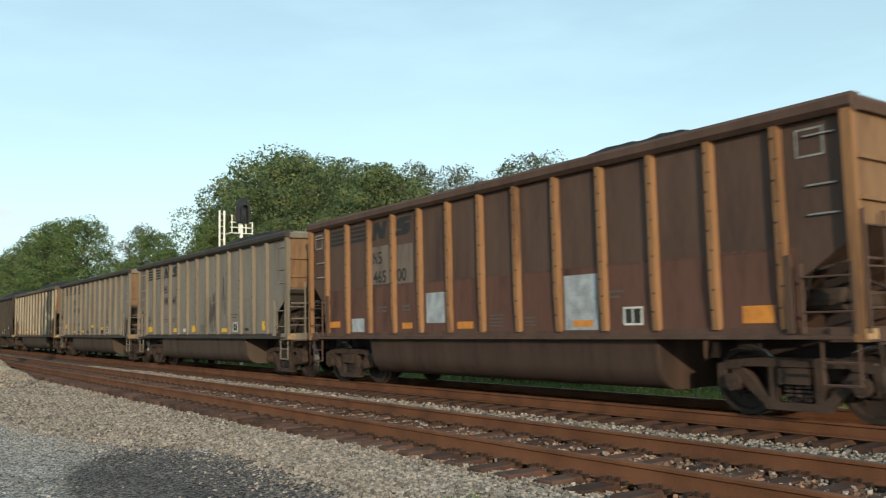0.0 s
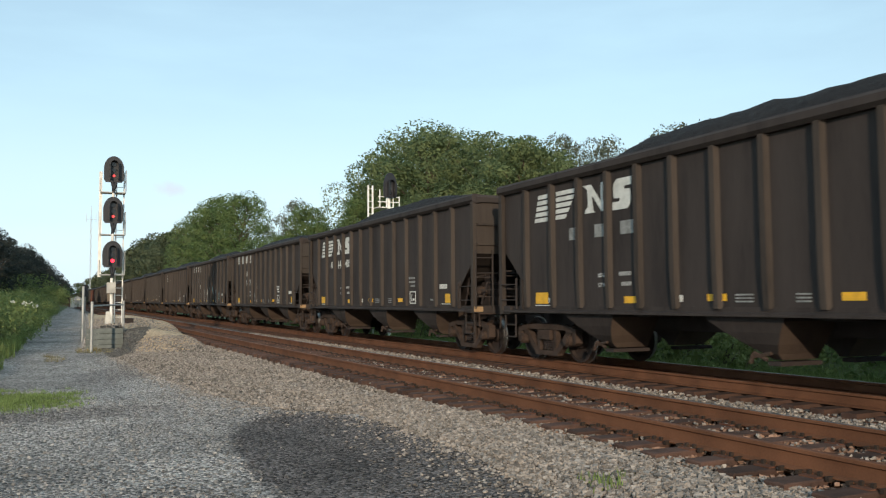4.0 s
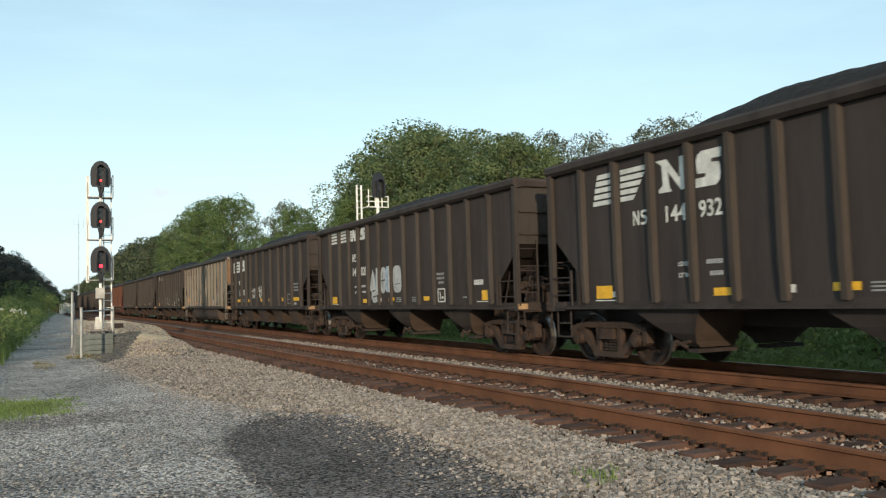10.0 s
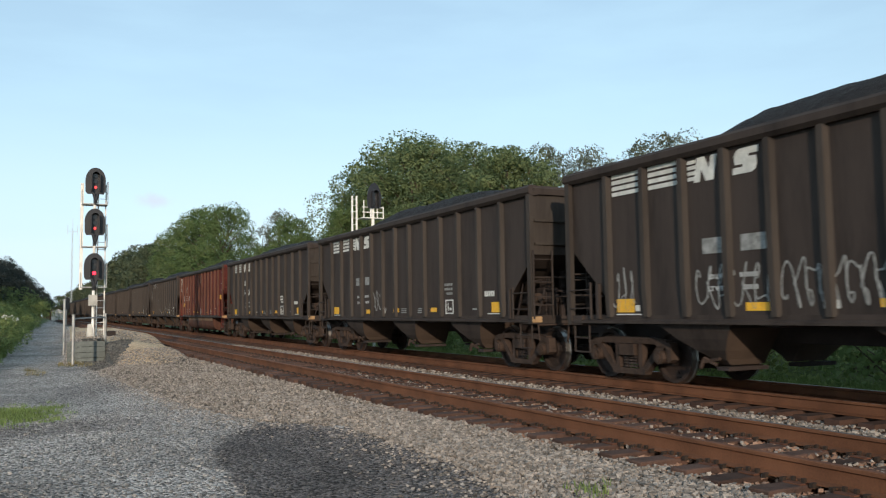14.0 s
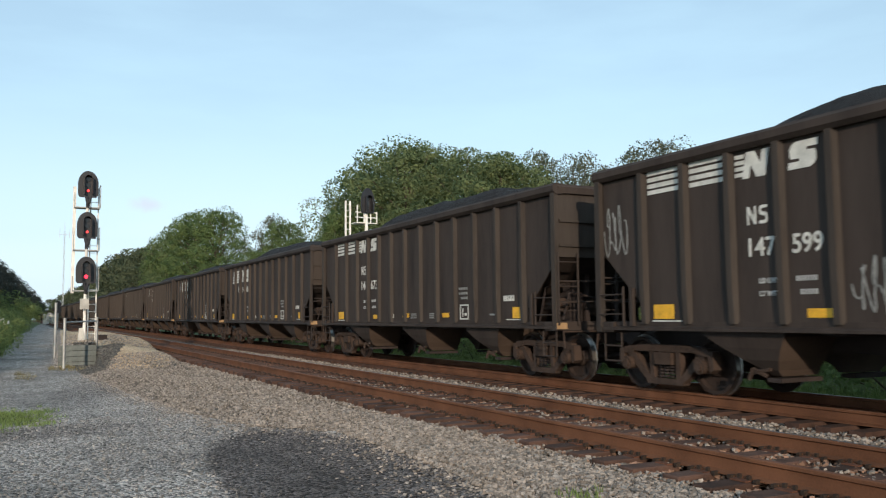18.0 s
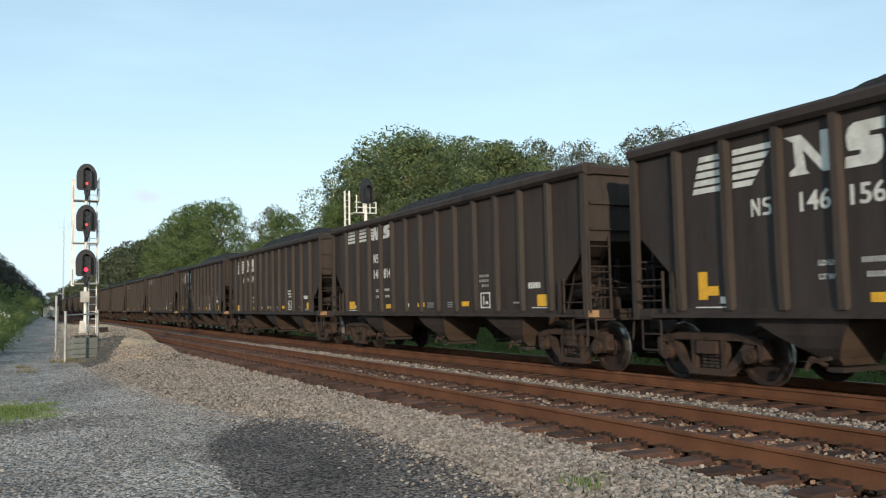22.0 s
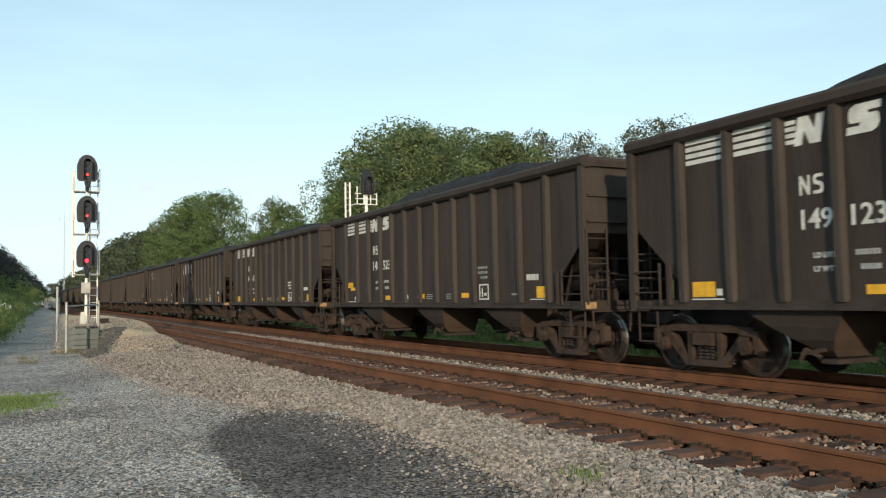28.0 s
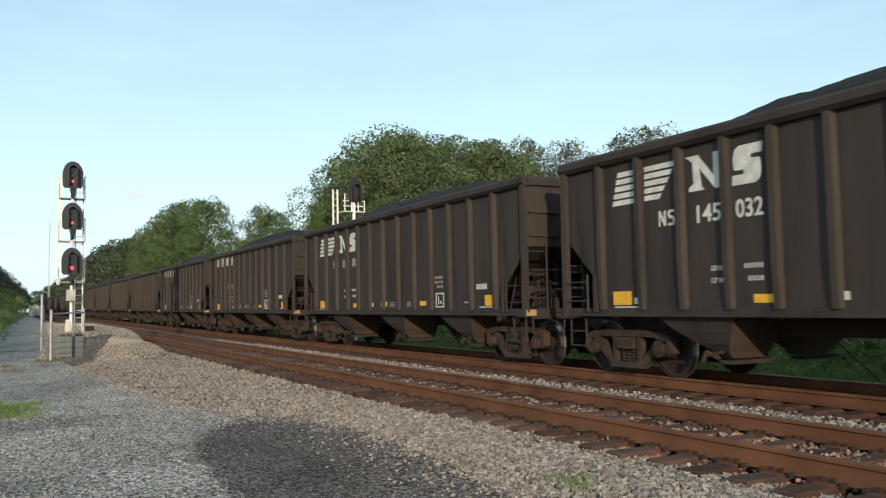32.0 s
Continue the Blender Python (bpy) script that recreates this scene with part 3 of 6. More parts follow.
# ---- plants ----
def leaves(centers, radii, per, size, r, flat=0.8):
    """Small leaf quads strewn over the shells of many clumps."""
    n = len(centers) * per
    c, rad = np.repeat(centers, per, 0), np.repeat(radii, per, 0)
    d = r.normal(size=(n, 3))
    d /= np.linalg.norm(d, axis=1)[:, None]
    pos = c + d * (rad * r.uniform(0.72, 1.07, n))[:, None] * [1, 1, flat]
    a = r.normal(size=(n, 3)) + d * 0.4
    a /= np.linalg.norm(a, axis=1)[:, None]
    b = np.cross(a, r.normal(size=(n, 3)))
    b /= np.linalg.norm(b, axis=1)[:, None]
    s = size * r.uniform(0.55, 1.3, n)
    out = d + np.array([0, 0, 0.25]) + r.normal(size=(n, 3)) * 0.12
    out /= np.linalg.norm(out, axis=1)[:, None]
    u, v = b * s[:, None], np.cross(a, b) * (s * 0.62)[:, None]
    quads = np.stack([pos - u, pos - v * 0.9 + a * s[:, None] * 0.15, pos + u, pos + v], 1)
    face = np.cross(quads[:, 1] - quads[:, 0], quads[:, 2] - quads[:, 1])
    turn = (face * out).sum(1) < 0   # the outer side of each leaf looks outwards
    quads[turn] = quads[turn][:, ::-1]
    quads = quads.reshape(-1, 3)
    return quads, np.arange(n * 4).reshape(n, 4), np.repeat(out, 4, 0)


def crown(seed, h, w, clumps, per, size, low=0.3, spread=1.0):
    r = np.random.default_rng(seed)
    k = np.arange(clumps)
    t = (k + 0.5) / clumps
    ang = k * 2.4 + r.uniform(-0.5, 0.5, clumps)
    z = h * (low + (0.93 - low) * t)
    prof = np.sin(np.pi * np.clip(0.18 + 0.8 * t, 0, 1)) ** 0.7
    rad = w * prof * r.uniform(0.35, 1.0, clumps) * spread
    centers = np.stack([rad * np.cos(ang), rad * np.sin(ang), z + r.normal(0, h * 0.02, clumps)], -1)
    radii = w * r.uniform(0.16, 0.36, clumps)
    return leaves(centers, radii, per, size, r) + (centers,)


def tree(name, seed, h, w, mat, clumps=64, per=340, size=0.135, low=0.3, label=""):
    """A trunk with limbs that reach into the clumps of the crown."""
    ob = new(name)
    q, f, nrm, centers = crown(seed, h, w, clumps, per, size, low)
    r = np.random.default_rng(seed + 100)
    bm = bmesh.new()
    top = h * 0.72
    pts = [Vector((0, 0, -1.0))]
    for i in range(1, 7):
        pts.append(Vector((r.normal(0, 0.12) * i * 0.5, r.normal(0, 0.12) * i * 0.5, top * i / 6)))
    for i, (a, b) in enumerate(zip(pts, pts[1:])):
        rod(bm, a, b, h * 0.016 * (1 - i / 7), 7, h * 0.016 * (1 - (i + 1) / 7))
    for c in centers[::2]:
        c = Vector(c)
        k = max(0.25, min(0.95, c.z / top - 0.25))
        s = pts[min(5, int(k * 6))].lerp(pts[min(6, int(k * 6) + 1)], (k * 6) % 1)
        rod(bm, s, c, h * 0.005, 5, h * 0.0015)
    part("trunk", bm, M_BARK, ob)
    soup("crown", q, f, mat, ob, nrm)
    return tagged(ob, label, "tree")


TREE_KINDS = [
    tree("tree", 1, 20.0, 6.2, M_LEAF, label="tall dense green oak in the tree belt behind the tracks"),
    tree("tree", 2, 20.0, 7.0, M_LEAF, clumps=68, per=340, label="broad green oak in the tree belt behind the tracks"),
    tree("tree", 3, 20.0, 5.6, M_LEAF_LIGHT, label="bright green young tree in the tree belt"),
    tree("tree", 4, 20.0, 5.0, M_LEAF_GREY, clumps=44, per=190, size=0.13, low=0.5, label="thin grey-green tree with gaps in its crown"),
    tree("tree", 5, 20.0, 5.8, M_LEAF_SHADED, clumps=54, per=200, size=0.19, label="tree beside the access road with shade painted into its dark leaves"),
    tree("tree", 6, 20.0, 6.6, M_LEAF_BROWN, clumps=50, per=150, size=0.27, label="distant green tree of the tree belt"),
]
# trees: kind, x, y, height, width
OAKS = [(1, 37, 82, 21.3, 1.05), (0, 36, 91.5, 19.8, 0.96), (0, 34, 73, 18.8, 1.05), (1, 36, 65, 16.7, 1.05), (0, 35, 57, 15.2, 1.0), (0, 38.5, 104, 14.6, 0.78), (0, 37.5, 97.5, 17.1, 0.82), (1, 38, 75, 19.2, 1.0), (1, 38, 61, 15.8, 1.0)]
FRONT_TREES = [(2, 29, 78, 12.5, 0.8), (0, 30, 66, 11.5, 0.8), (2, 28, 92, 11.0, 0.8), (1, 30, 56, 10.5, 0.8), (0, 29, 47, 9.0, 0.7), (2, 33, 112, 15.5, 0.85), (2, 27, 105, 10.5, 0.8), (2, 28, 118, 9.5, 0.8), (0, 40, 50, 9.5, 0.8), (0, 40, 42, 8.5, 0.8), (2, 34, 38, 7.5, 0.8), (1, 36, 30, 8.0, 0.8)]
THIN_TREES = [(3, 33, 119, 16.8, 0.75), (3, 34, 126, 13.0, 0.6), (3, 42, 62, 16.6, 0.85), (3, 44, 58.5, 15.9, 0.8), (3, 42, 53, 13.8, 0.7), (3, 42, 48.5, 14.5, 0.8), (3, 41, 44.5, 14.2, 0.75)]
ROW_TREES = [(2, 31, 147, 21.4, 0.95), (2, 30, 164, 22.9, 1.0), (0, 31, 178, 22.4, 1.05), (2, 30, 192, 21.2, 1.05), (2, 28, 140, 11.0, 0.7), (0, 28, 208, 19.0, 1.0)]
FAR_TREES = [(0, 29, 226, 20.8, 1.0), (1, 29, 244, 21.8, 1.0), (1, 28, 264, 21.5, 1.0), (0, 28, 290, 21.8, 1.0), (1, 28, 318, 20.5, 1.0), (0, 27, 350, 19.0, 1.0), (1, 27, 390, 18.0, 1.0), (0, 26, 440, 18.0, 1.0), (1, 26, 500, 18.0, 1.1), (0, 25, 580, 18.0, 1.2), (1, 22, 700, 18.0, 1.4)]
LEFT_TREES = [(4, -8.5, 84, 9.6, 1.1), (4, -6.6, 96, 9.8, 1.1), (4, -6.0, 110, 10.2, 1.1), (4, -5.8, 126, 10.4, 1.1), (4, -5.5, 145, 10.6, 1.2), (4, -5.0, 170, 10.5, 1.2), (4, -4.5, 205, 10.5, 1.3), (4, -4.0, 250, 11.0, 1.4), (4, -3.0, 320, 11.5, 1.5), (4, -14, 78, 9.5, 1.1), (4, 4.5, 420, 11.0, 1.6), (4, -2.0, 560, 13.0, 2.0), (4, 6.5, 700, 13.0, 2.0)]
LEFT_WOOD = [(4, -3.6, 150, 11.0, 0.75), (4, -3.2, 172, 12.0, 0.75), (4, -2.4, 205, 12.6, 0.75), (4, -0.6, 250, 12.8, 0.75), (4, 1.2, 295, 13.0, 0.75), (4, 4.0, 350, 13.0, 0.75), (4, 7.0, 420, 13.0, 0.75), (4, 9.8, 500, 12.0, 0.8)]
TREES = OAKS + FRONT_TREES + THIN_TREES + ROW_TREES + FAR_TREES + LEFT_TREES + LEFT_WOOD
used = set()
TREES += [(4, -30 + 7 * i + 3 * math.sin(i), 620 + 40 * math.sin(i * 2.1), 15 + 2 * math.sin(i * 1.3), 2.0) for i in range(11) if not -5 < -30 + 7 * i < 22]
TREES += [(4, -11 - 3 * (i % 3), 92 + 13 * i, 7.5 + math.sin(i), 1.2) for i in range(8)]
for i, (k, x, y, h, w) in enumerate(TREES):
    if k < 4 and y > 200:
        k = 5
    m = pose(x, y, height(x, y) - grade(y), 0, 0, (i * 67) % 360) @ Matrix.Diagonal((w * h / 20 * 1.05 + 0.12, w * h / 20 * 1.05 + 0.12, h / 20, 1))
    if k in used:
        ob = copy_thing(TREE_KINDS[k], pose(0, 0, 0))
    else:
        ob = TREE_KINDS[k]
        used.add(k)
    ob.matrix_basis = m
    ob["group"] = "trees beside the railway"


def bush(name, seed, mat, label):
    ob = new(name)
    r = np.random.default_rng(seed)
    n = 26
    c = np.stack([r.uniform(-1.6, 1.6, n), r.uniform(-1.6, 1.6, n), r.uniform(0.25, 1.9, n)], -1)
    c[:, 2] *= 1.1 - 0.25 * np.hypot(c[:, 0], c[:, 1]) / 1.6
    q, f, nrm = leaves(c, r.uniform(0.35, 0.7, n), 170, 0.058, r, 0.9)
    soup("foliage", q, f, mat, ob, nrm)
    bm = bmesh.new()
    for i in range(9):
        rod(bm, (r.normal(0, 0.25), r.normal(0, 0.25), -0.3), c[i], 0.025, 5, 0.008)
    part("stem", bm, M_BARK, ob)
    return tagged(ob, label, "bush", "bushes")


BUSHES = [bush("bush", 21, M_BUSH, "bright green leafy bush"), bush("bush", 22, M_LEAF_LIGHT, "fresh green roadside bush")]
spots = [(18.5 + 2.2 * math.sin(i * 1.7), 2 + i * 2.6, 1.15 + 0.4 * math.sin(i * 2.3)) for i in range(26)]
spots += [(23.5 + 1.5 * math.sin(i), 1 + i * 3.4, 1.7 + 0.3 * math.sin(i * 3.1)) for i in range(22)]
spots += [(-2.6 - 0.4 * math.sin(i * 1.3) + 0.022 * (i * 3), 30 + i * 3.0, 0.85 + 0.18 * math.sin(i * 2.1)) for i in range(24)]
spots += [(-5.6, 29 + i * 4.5, 1.15 + 0.15 * math.sin(i * 1.9)) for i in range(12)]
spots += [(-7 + 1.7 * (i % 6), 105 + 17 * i, 2.0 + 0.5 * math.sin(i * 1.7)) for i in range(14) if not (1.0 < -7 + 1.7 * (i % 6) and 105 + 17 * i < 165)]
for i, (x, y, s) in enumerate(spots):
    m = pose(x, y, height(x, y), 0, 0, i * 50) @ Matrix.Diagonal((s, s, s, 1))
    ob = BUSHES[i] if i < 2 else copy_thing(BUSHES[i % 2], pose(0, 0, 0))
    ob.matrix_basis = m


def tufts(name, spots, hgt, mat, label, seed, blades=14):
    """Grass: bent three-cornered blades in tufts."""
    r = np.random.default_rng(seed)
    n = len(spots) * blades
    base = np.repeat(spots, blades, 0) + np.concatenate([r.normal(0, 0.07, (n, 2)), np.full((n, 1), -0.02)], 1)
    a = r.uniform(0, 6.28, n)
    lean = np.stack([np.cos(a), np.sin(a), np.zeros(n)], -1)
    side = np.stack([-np.sin(a), np.cos(a), np.zeros(n)], -1) * 0.012
    hh = hgt * r.uniform(0.4, 1.2, n)[:, None]
    up = np.array([0, 0, 1.0])
    v = np.stack([base - side, base + side, base + up * hh + lean * hh * r.uniform(0.1, 0.6, n)[:, None]], 1).reshape(-1, 3)
    return tagged(soup(name, v, np.arange(n * 3).reshape(n, 3), mat), label, "grass", kind="stuff")


tufts("verge_grass", strewn(5200, D3 + G + 1.7, 18.0, 3, 45, 31, 1.4), 0.4, M_GRASS, "green grass in the ditch behind the train", 1)
tufts("roadside_grass", strewn(2600, lambda y: -5.5, lambda y: -1.2 + 0.025 * (y - 22), 21, 90, 32, 1.3), 0.5, M_GRASS, "green grass at the edge of the access road", 2)
tufts("edge_grass", strewn(900, lambda y: -1.9 - 0.02 * y, lambda y: -0.75 - 0.02 * y, -6, 22, 37), 0.2, M_GRASS, "short green grass along the edge of the lot", 7)
r = np.random.default_rng(33)
p = np.stack([r.normal(-0.8, 0.7, 760), r.normal(16.4, 0.75, 760), np.zeros(760)], -1)
p[:, 2] = [height(x, y) for x, y, _ in p]
tufts("lot_grass", p[p[:, 0] < 0.7], 0.08, M_GRASS, "short green grass patch on the gravel lot", 3)
tufts("post_weeds", strewn(22, 1.0, 2.0, 30.5, 32.5, 34), 0.16, M_WEED, "dry weeds at the foot of the posts", 4)
tufts("road_weeds", strewn(12, 0.0, 0.5, 27, 29.5, 35), 0.14, M_WEED, "dry yellow weeds on the access road", 5)
tufts("shoulder_weeds", strewn(9, 4.3, 4.6, 5.7, 6.1, 36), 0.1, M_GRASS, "small green weed in the ballast", 6)
q, f, nrm = leaves(np.array([(-0.9, 40, 1.3), (-0.7, 41, 1.35), (-0.5, 41.5, 1.2), (-1.3, 38, 1.4)]), np.array([0.12, 0.1, 0.12, 0.08]), 40, 0.04, rng)
tagged(soup("blossoms", q, f, M_FLOWER), "small white blossoms in the roadside bushes", "flowers", kind="stuff")


# ---- signals ----
def signal_head(parent, x, y, z, lamp, w=0.4, h=0.56, low=0.56, dim=False):
    """A black oval backboard with a deep hood over a stack of lenses; the lowest lamp is lit."""
    outline = [(w * math.cos(a), h * math.sin(a) if math.sin(a) > 0 else 0) for a in [math.pi * i / 16 for i in range(17)]]
    foot = [(-w, 0), (-w * 0.97, -low * 0.8), (-w * 0.8, -low), (w * 0.8, -low), (w * 0.97, -low * 0.8)]
    pts = outline + foot[1:]
    bm = bmesh.new()
    prism(bm, [(x + p, z + q) for p, q in pts], y, y + 0.04, axis=1)
    head = part("signal_head", bm, M_SIGNAL, parent, "black oval signal backboard")
    bm = bmesh.new()
    arch = [(0.17 * math.cos(a), 0.2 * math.sin(a)) for a in [math.pi * i / 12 for i in range(13)]]
    inner = [(0.15 * math.cos(a), 0.18 * math.sin(a)) for a in [math.pi * i / 12 for i in range(12, -1, -1)]]
    shell = [(0.17, -0.62)] + arch + [(-0.17, -0.62), (-0.15, -0.62)] + inner + [(0.15, -0.62)]
    prism(bm, [(x + p, z + 0.17 + q) for p, q in shell], y - 0.3, y - 0.002, axis=1)
    part("hood", bm, M_SIGNAL, head)
    bm = boxes((x - 0.2, y + 0.04, z - 0.4, x + 0.2, y + 0.34, z + 0.4))
    part("housing", bm, M_SIGNAL, head)
    for dz in (0.2, -0.04):
        bm = bmesh.new()
        bmesh.ops.create_cone(bm, cap_ends=True, segments=20, radius1=0.09, radius2=0.09, depth=0.03, matrix=Matrix.Translation((x, y - 0.02, z + dz)) @ pose(0, 0, 0, 90))
        part("lens", bm, M_LENS, head)
    bm = bmesh.new()
    bmesh.ops.create_cone(bm, cap_ends=True, segments=20, radius1=0.06 if lamp is M_DIM_LAMP else 0.08, radius2=0.05, depth=0.03, matrix=Matrix.Translation((x, y - 0.025, z - 0.28)) @ pose(0, 0, 0, 90))
    part("lamp", bm, lamp, head, "glowing red signal lamp")


SX, SY, SZ = 2.42, 37.0, 0.4
mast = tagged(new("signal_mast"), "tall bright signal mast with three black heads showing red", "railway signal", "signals")
part("pole", rods([((SX, SY + 0.2, SZ - 0.1), (SX, SY + 0.2, 7.3))], 0.06, 12), M_ALU, mast)
bm = bmesh.new()
bmesh.ops.create_cone(bm, cap_ends=True, segments=4, radius1=0.19, radius2=0.11, depth=0.66, matrix=Matrix.Translation((SX - 0.12, SY + 0.2, SZ + 0.22)) @ pose(0, 0, 0, 0, 0, 45))
part("foundation", bm, M_CONCRETE, mast, "pale concrete foundation block")
for z, lamp in ((6.95, M_DIM_LAMP), (5.22, M_DIM_LAMP), (3.35, M_RED_LAMP)):
    signal_head(mast, SX, SY, z, lamp)
    part("bracket", rods([((SX, SY + 0.2, z - 1.0), (SX, SY + 0.2, z - 0.5)), ((SX - 0.06, SY, z - 0.56), (SX + 0.03, SY, z - 0.95)), ((SX + 0.09, SY, z - 0.56), (SX, SY, z - 0.9))], 0.066, 10), M_SIGNAL, mast)
for x in (SX + 0.16, SX + 0.46):
    part("ladder_rail", boxes((x - 0.025, SY + 0.65, SZ, x + 0.025, SY + 0.7, 6.9)), M_ALU, mast)
z = SZ + 0.3
while z < 6.8:
    part("rung", rods([((SX + 0.16, SY + 0.67, z), (SX + 0.46, SY + 0.67, z))], 0.014, 5), M_ALU, mast)
    z += 0.31
part("conduit", boxes((SX - 0.54, SY + 0.5, 2.4, SX - 0.42, SY + 0.62, 6.9)), M_ALU, mast, "bright vertical cable duct")
for z in (6.0, 4.2, 2.5):
    part("platform", boxes((SX - 0.5, SY + 0.15, z - 0.03, SX + 0.5, SY + 0.75, z + 0.01)), M_GALV, mast)
    part("handrail", rods([((SX + 0.5, SY + 0.15, z), (SX + 0.5, SY + 0.15, z + 0.95)), ((SX + 0.5, SY + 0.75, z), (SX + 0.5, SY + 0.75, z + 0.95)), ((SX + 0.5, SY + 0.15, z + 0.95), (SX + 0.5, SY + 0.75, z + 0.95)),
                            ((SX + 0.5, SY + 0.15, z + 0.5), (SX + 0.5, SY + 0.75, z + 0.5))], 0.018), M_GALV, mast)
for z in (6.0, 4.2, 2.5):
    part("hand_post", rods([((SX - 0.5, SY + 0.15, z), (SX - 0.5, SY + 0.15, z + 0.6))], 0.018), M_GALV, mast)
part("junction_box", boxes((SX - 0.2, SY - 0.08, 1.72, SX + 0.14, SY + 0.14, 2.16)), M_BOX, mast, "small pale grey junction box")
part("battery_box", boxes((SX + 0.55, SY + 0.3, SZ - 0.1, SX + 0.9, SY + 0.7, SZ + 0.25)), M_UNDER, mast)

BX, BY = 15.0, 37.0   # second mast beyond the train
mast = tagged(new("signal_mast"), "second signal mast with a black head rising behind the train", "railway signal", "signals")
part("pole", rods([((BX, BY + 0.2, -0.9), (BX, BY + 0.2, 7.0))], 0.08, 12), M_ALU, mast)
signal_head(mast, BX, BY, 6.85, M_LENS, 0.36, 0.75, 0.5)
part("platform", boxes((BX - 0.6, BY + 0.1, 5.86, BX + 0.55, BY + 0.9, 5.9)), M_ALU, mast)
for x in (BX - 0.95, BX - 0.72):
    part("ladder_rail", boxes((x - 0.035, BY + 0.5, -0.9, x + 0.035, BY + 0.58, 6.98)), M_ALU, mast)
z = 0.0
while z < 6.9:
    part("rung", rods([((BX - 0.95, BY + 0.54, z), (BX - 0.72, BY + 0.54, z))], 0.015, 5), M_ALU, mast)
    z += 0.31
for x in (BX - 0.5, BX - 0.15, BX + 0.2, BX + 0.52):
    part("rail_post", rods([((x, BY + 0.12, 5.88), (x, BY + 0.12, 6.75 if x < BX else 6.45))], 0.03), M_ALU, mast)
part("guard_rail", rods([((BX - 0.6, BY + 0.12, 6.4), (BX + 0.52, BY + 0.12, 6.4)), ((BX - 0.6, BY + 0.12, 6.15), (BX + 0.52, BY + 0.12, 6.15))], 0.025), M_ALU, mast)

far = tagged(new("signal_mast"), "small distant signal mast with two black heads", "railway signal", "signals")
part("pole", rods([((4.55, 120, -0.5), (4.55, 120, 3.6))], 0.09, 8), M_GALV, far)
for z in (3.4, 2.6):
    bm = bmesh.new()
    prism(bm, [(4.55 + 0.4 * math.cos(a), z + 0.42 * math.sin(a)) for a in [math.pi * i / 8 for i in range(16)]], 119.8, 119.9, axis=1)
    part("signal_head", bm, M_SIGNAL, far)
tower = tagged(new("radio_tower"), "thin pale lattice radio tower far behind the road", "tower")
for dx, dy in ((-0.16, 0), (0.16, 0), (0, 0.3)):
    part("leg", rods([((10.2 + dx, 240 + dy, -0.5), (10.2 + dx, 240 + dy, 25))], 0.035, 5), M_TOWER, tower)
part("bracing", rods([((10.2 - 0.16 * s, 240, z), (10.2 + 0.16 * s, 240, z + 1.2)) for z, s in [(i * 1.2, 1 if i % 2 else -1) for i in range(20)]], 0.03, 4), M_TOWER, tower)
part("antenna", rods([((9.0, 240, 24), (11.4, 240, 24)), ((9.0, 240, 23.2), (9.0, 240, 25.6)), ((11.4, 240, 23.2), (11.4, 240, 25.6)), ((10.2, 240, 25), (10.2, 240, 27.5))], 0.05, 5), M_TOWER, tower)

hut = tagged(new("equipment_hut"), "small cream metal equipment hut beside the access road", "hut")
part("wall", boxes((4.7, 200, 0.1, 7.1, 204, 2.35)), M_HUT, hut)
bm = bmesh.new()
prism(bm, [(4.55, 2.35), (7.25, 2.35), (7.25, 2.45), (5.9, 2.9), (4.55, 2.45)], 199.8, 204.2, axis=1)
part("roof", bm, M_HUT_ROOF, hut)
part("door", boxes((5.4, 199.94, 0.3, 6.4, 199.99, 2.1)), M_CONCRETE, hut)

# retaining planks and pipe posts round the signal's mound
for x, y, z0, z1 in ((1.42, 31.4, -0.5, 1.32), (2.62, 33.6, -0.45, 1.36), (1.3, 36.2, -0.45, 1.95)):
    post = tagged(new("pipe_post"), "galvanised pipe post guarding the signal mound", "post", "posts round the signal")
    part("pipe", rods([((x, y, z0), (x, y, z1))], 0.05, 12), M_GALV, post)
    part("cap", rods([((x, y, z1), (x, y, z1 + 0.03))], 0.058, 12), M_GALV, post)
wall = tagged(new("retaining_wall"), "low wall of weathered grey-green planks holding the mound", "retaining wall")
for k in range(4):
    bm = bmesh.new()
    box(bm, 0, 0, 0, 1.3, 0.06, 0.19)
    ob = part("plank", bm, M_PLANK, wall)
    ob.matrix_basis = pose(1.3, 33.14, -0.45 + 0.205 * k, 0, 0, 3)
part("top_rail", rods([((1.42, 31.4, 1.2), (2.62, 33.6, 1.24))], 0.03, 8), M_GALV, wall)


# ---- the coal train ----
LEN = 13.65          # car body; local y runs from -LEN/2 (towards the camera) to +LEN/2, rail top is z 0
WAY = D3 + G / 2


def yu(u):
    """Local y of a place u metres behind the far end of the body."""
    return LEN / 2 - u


def flat_poly(bm, pts, x, thick=0.012, toward=-1):
    """An outline in (u, z) as a thin plate on the side at x."""
    prism(bm, [(yu(u), z) for u, z in pts], x, x + toward * thick)
    return bm


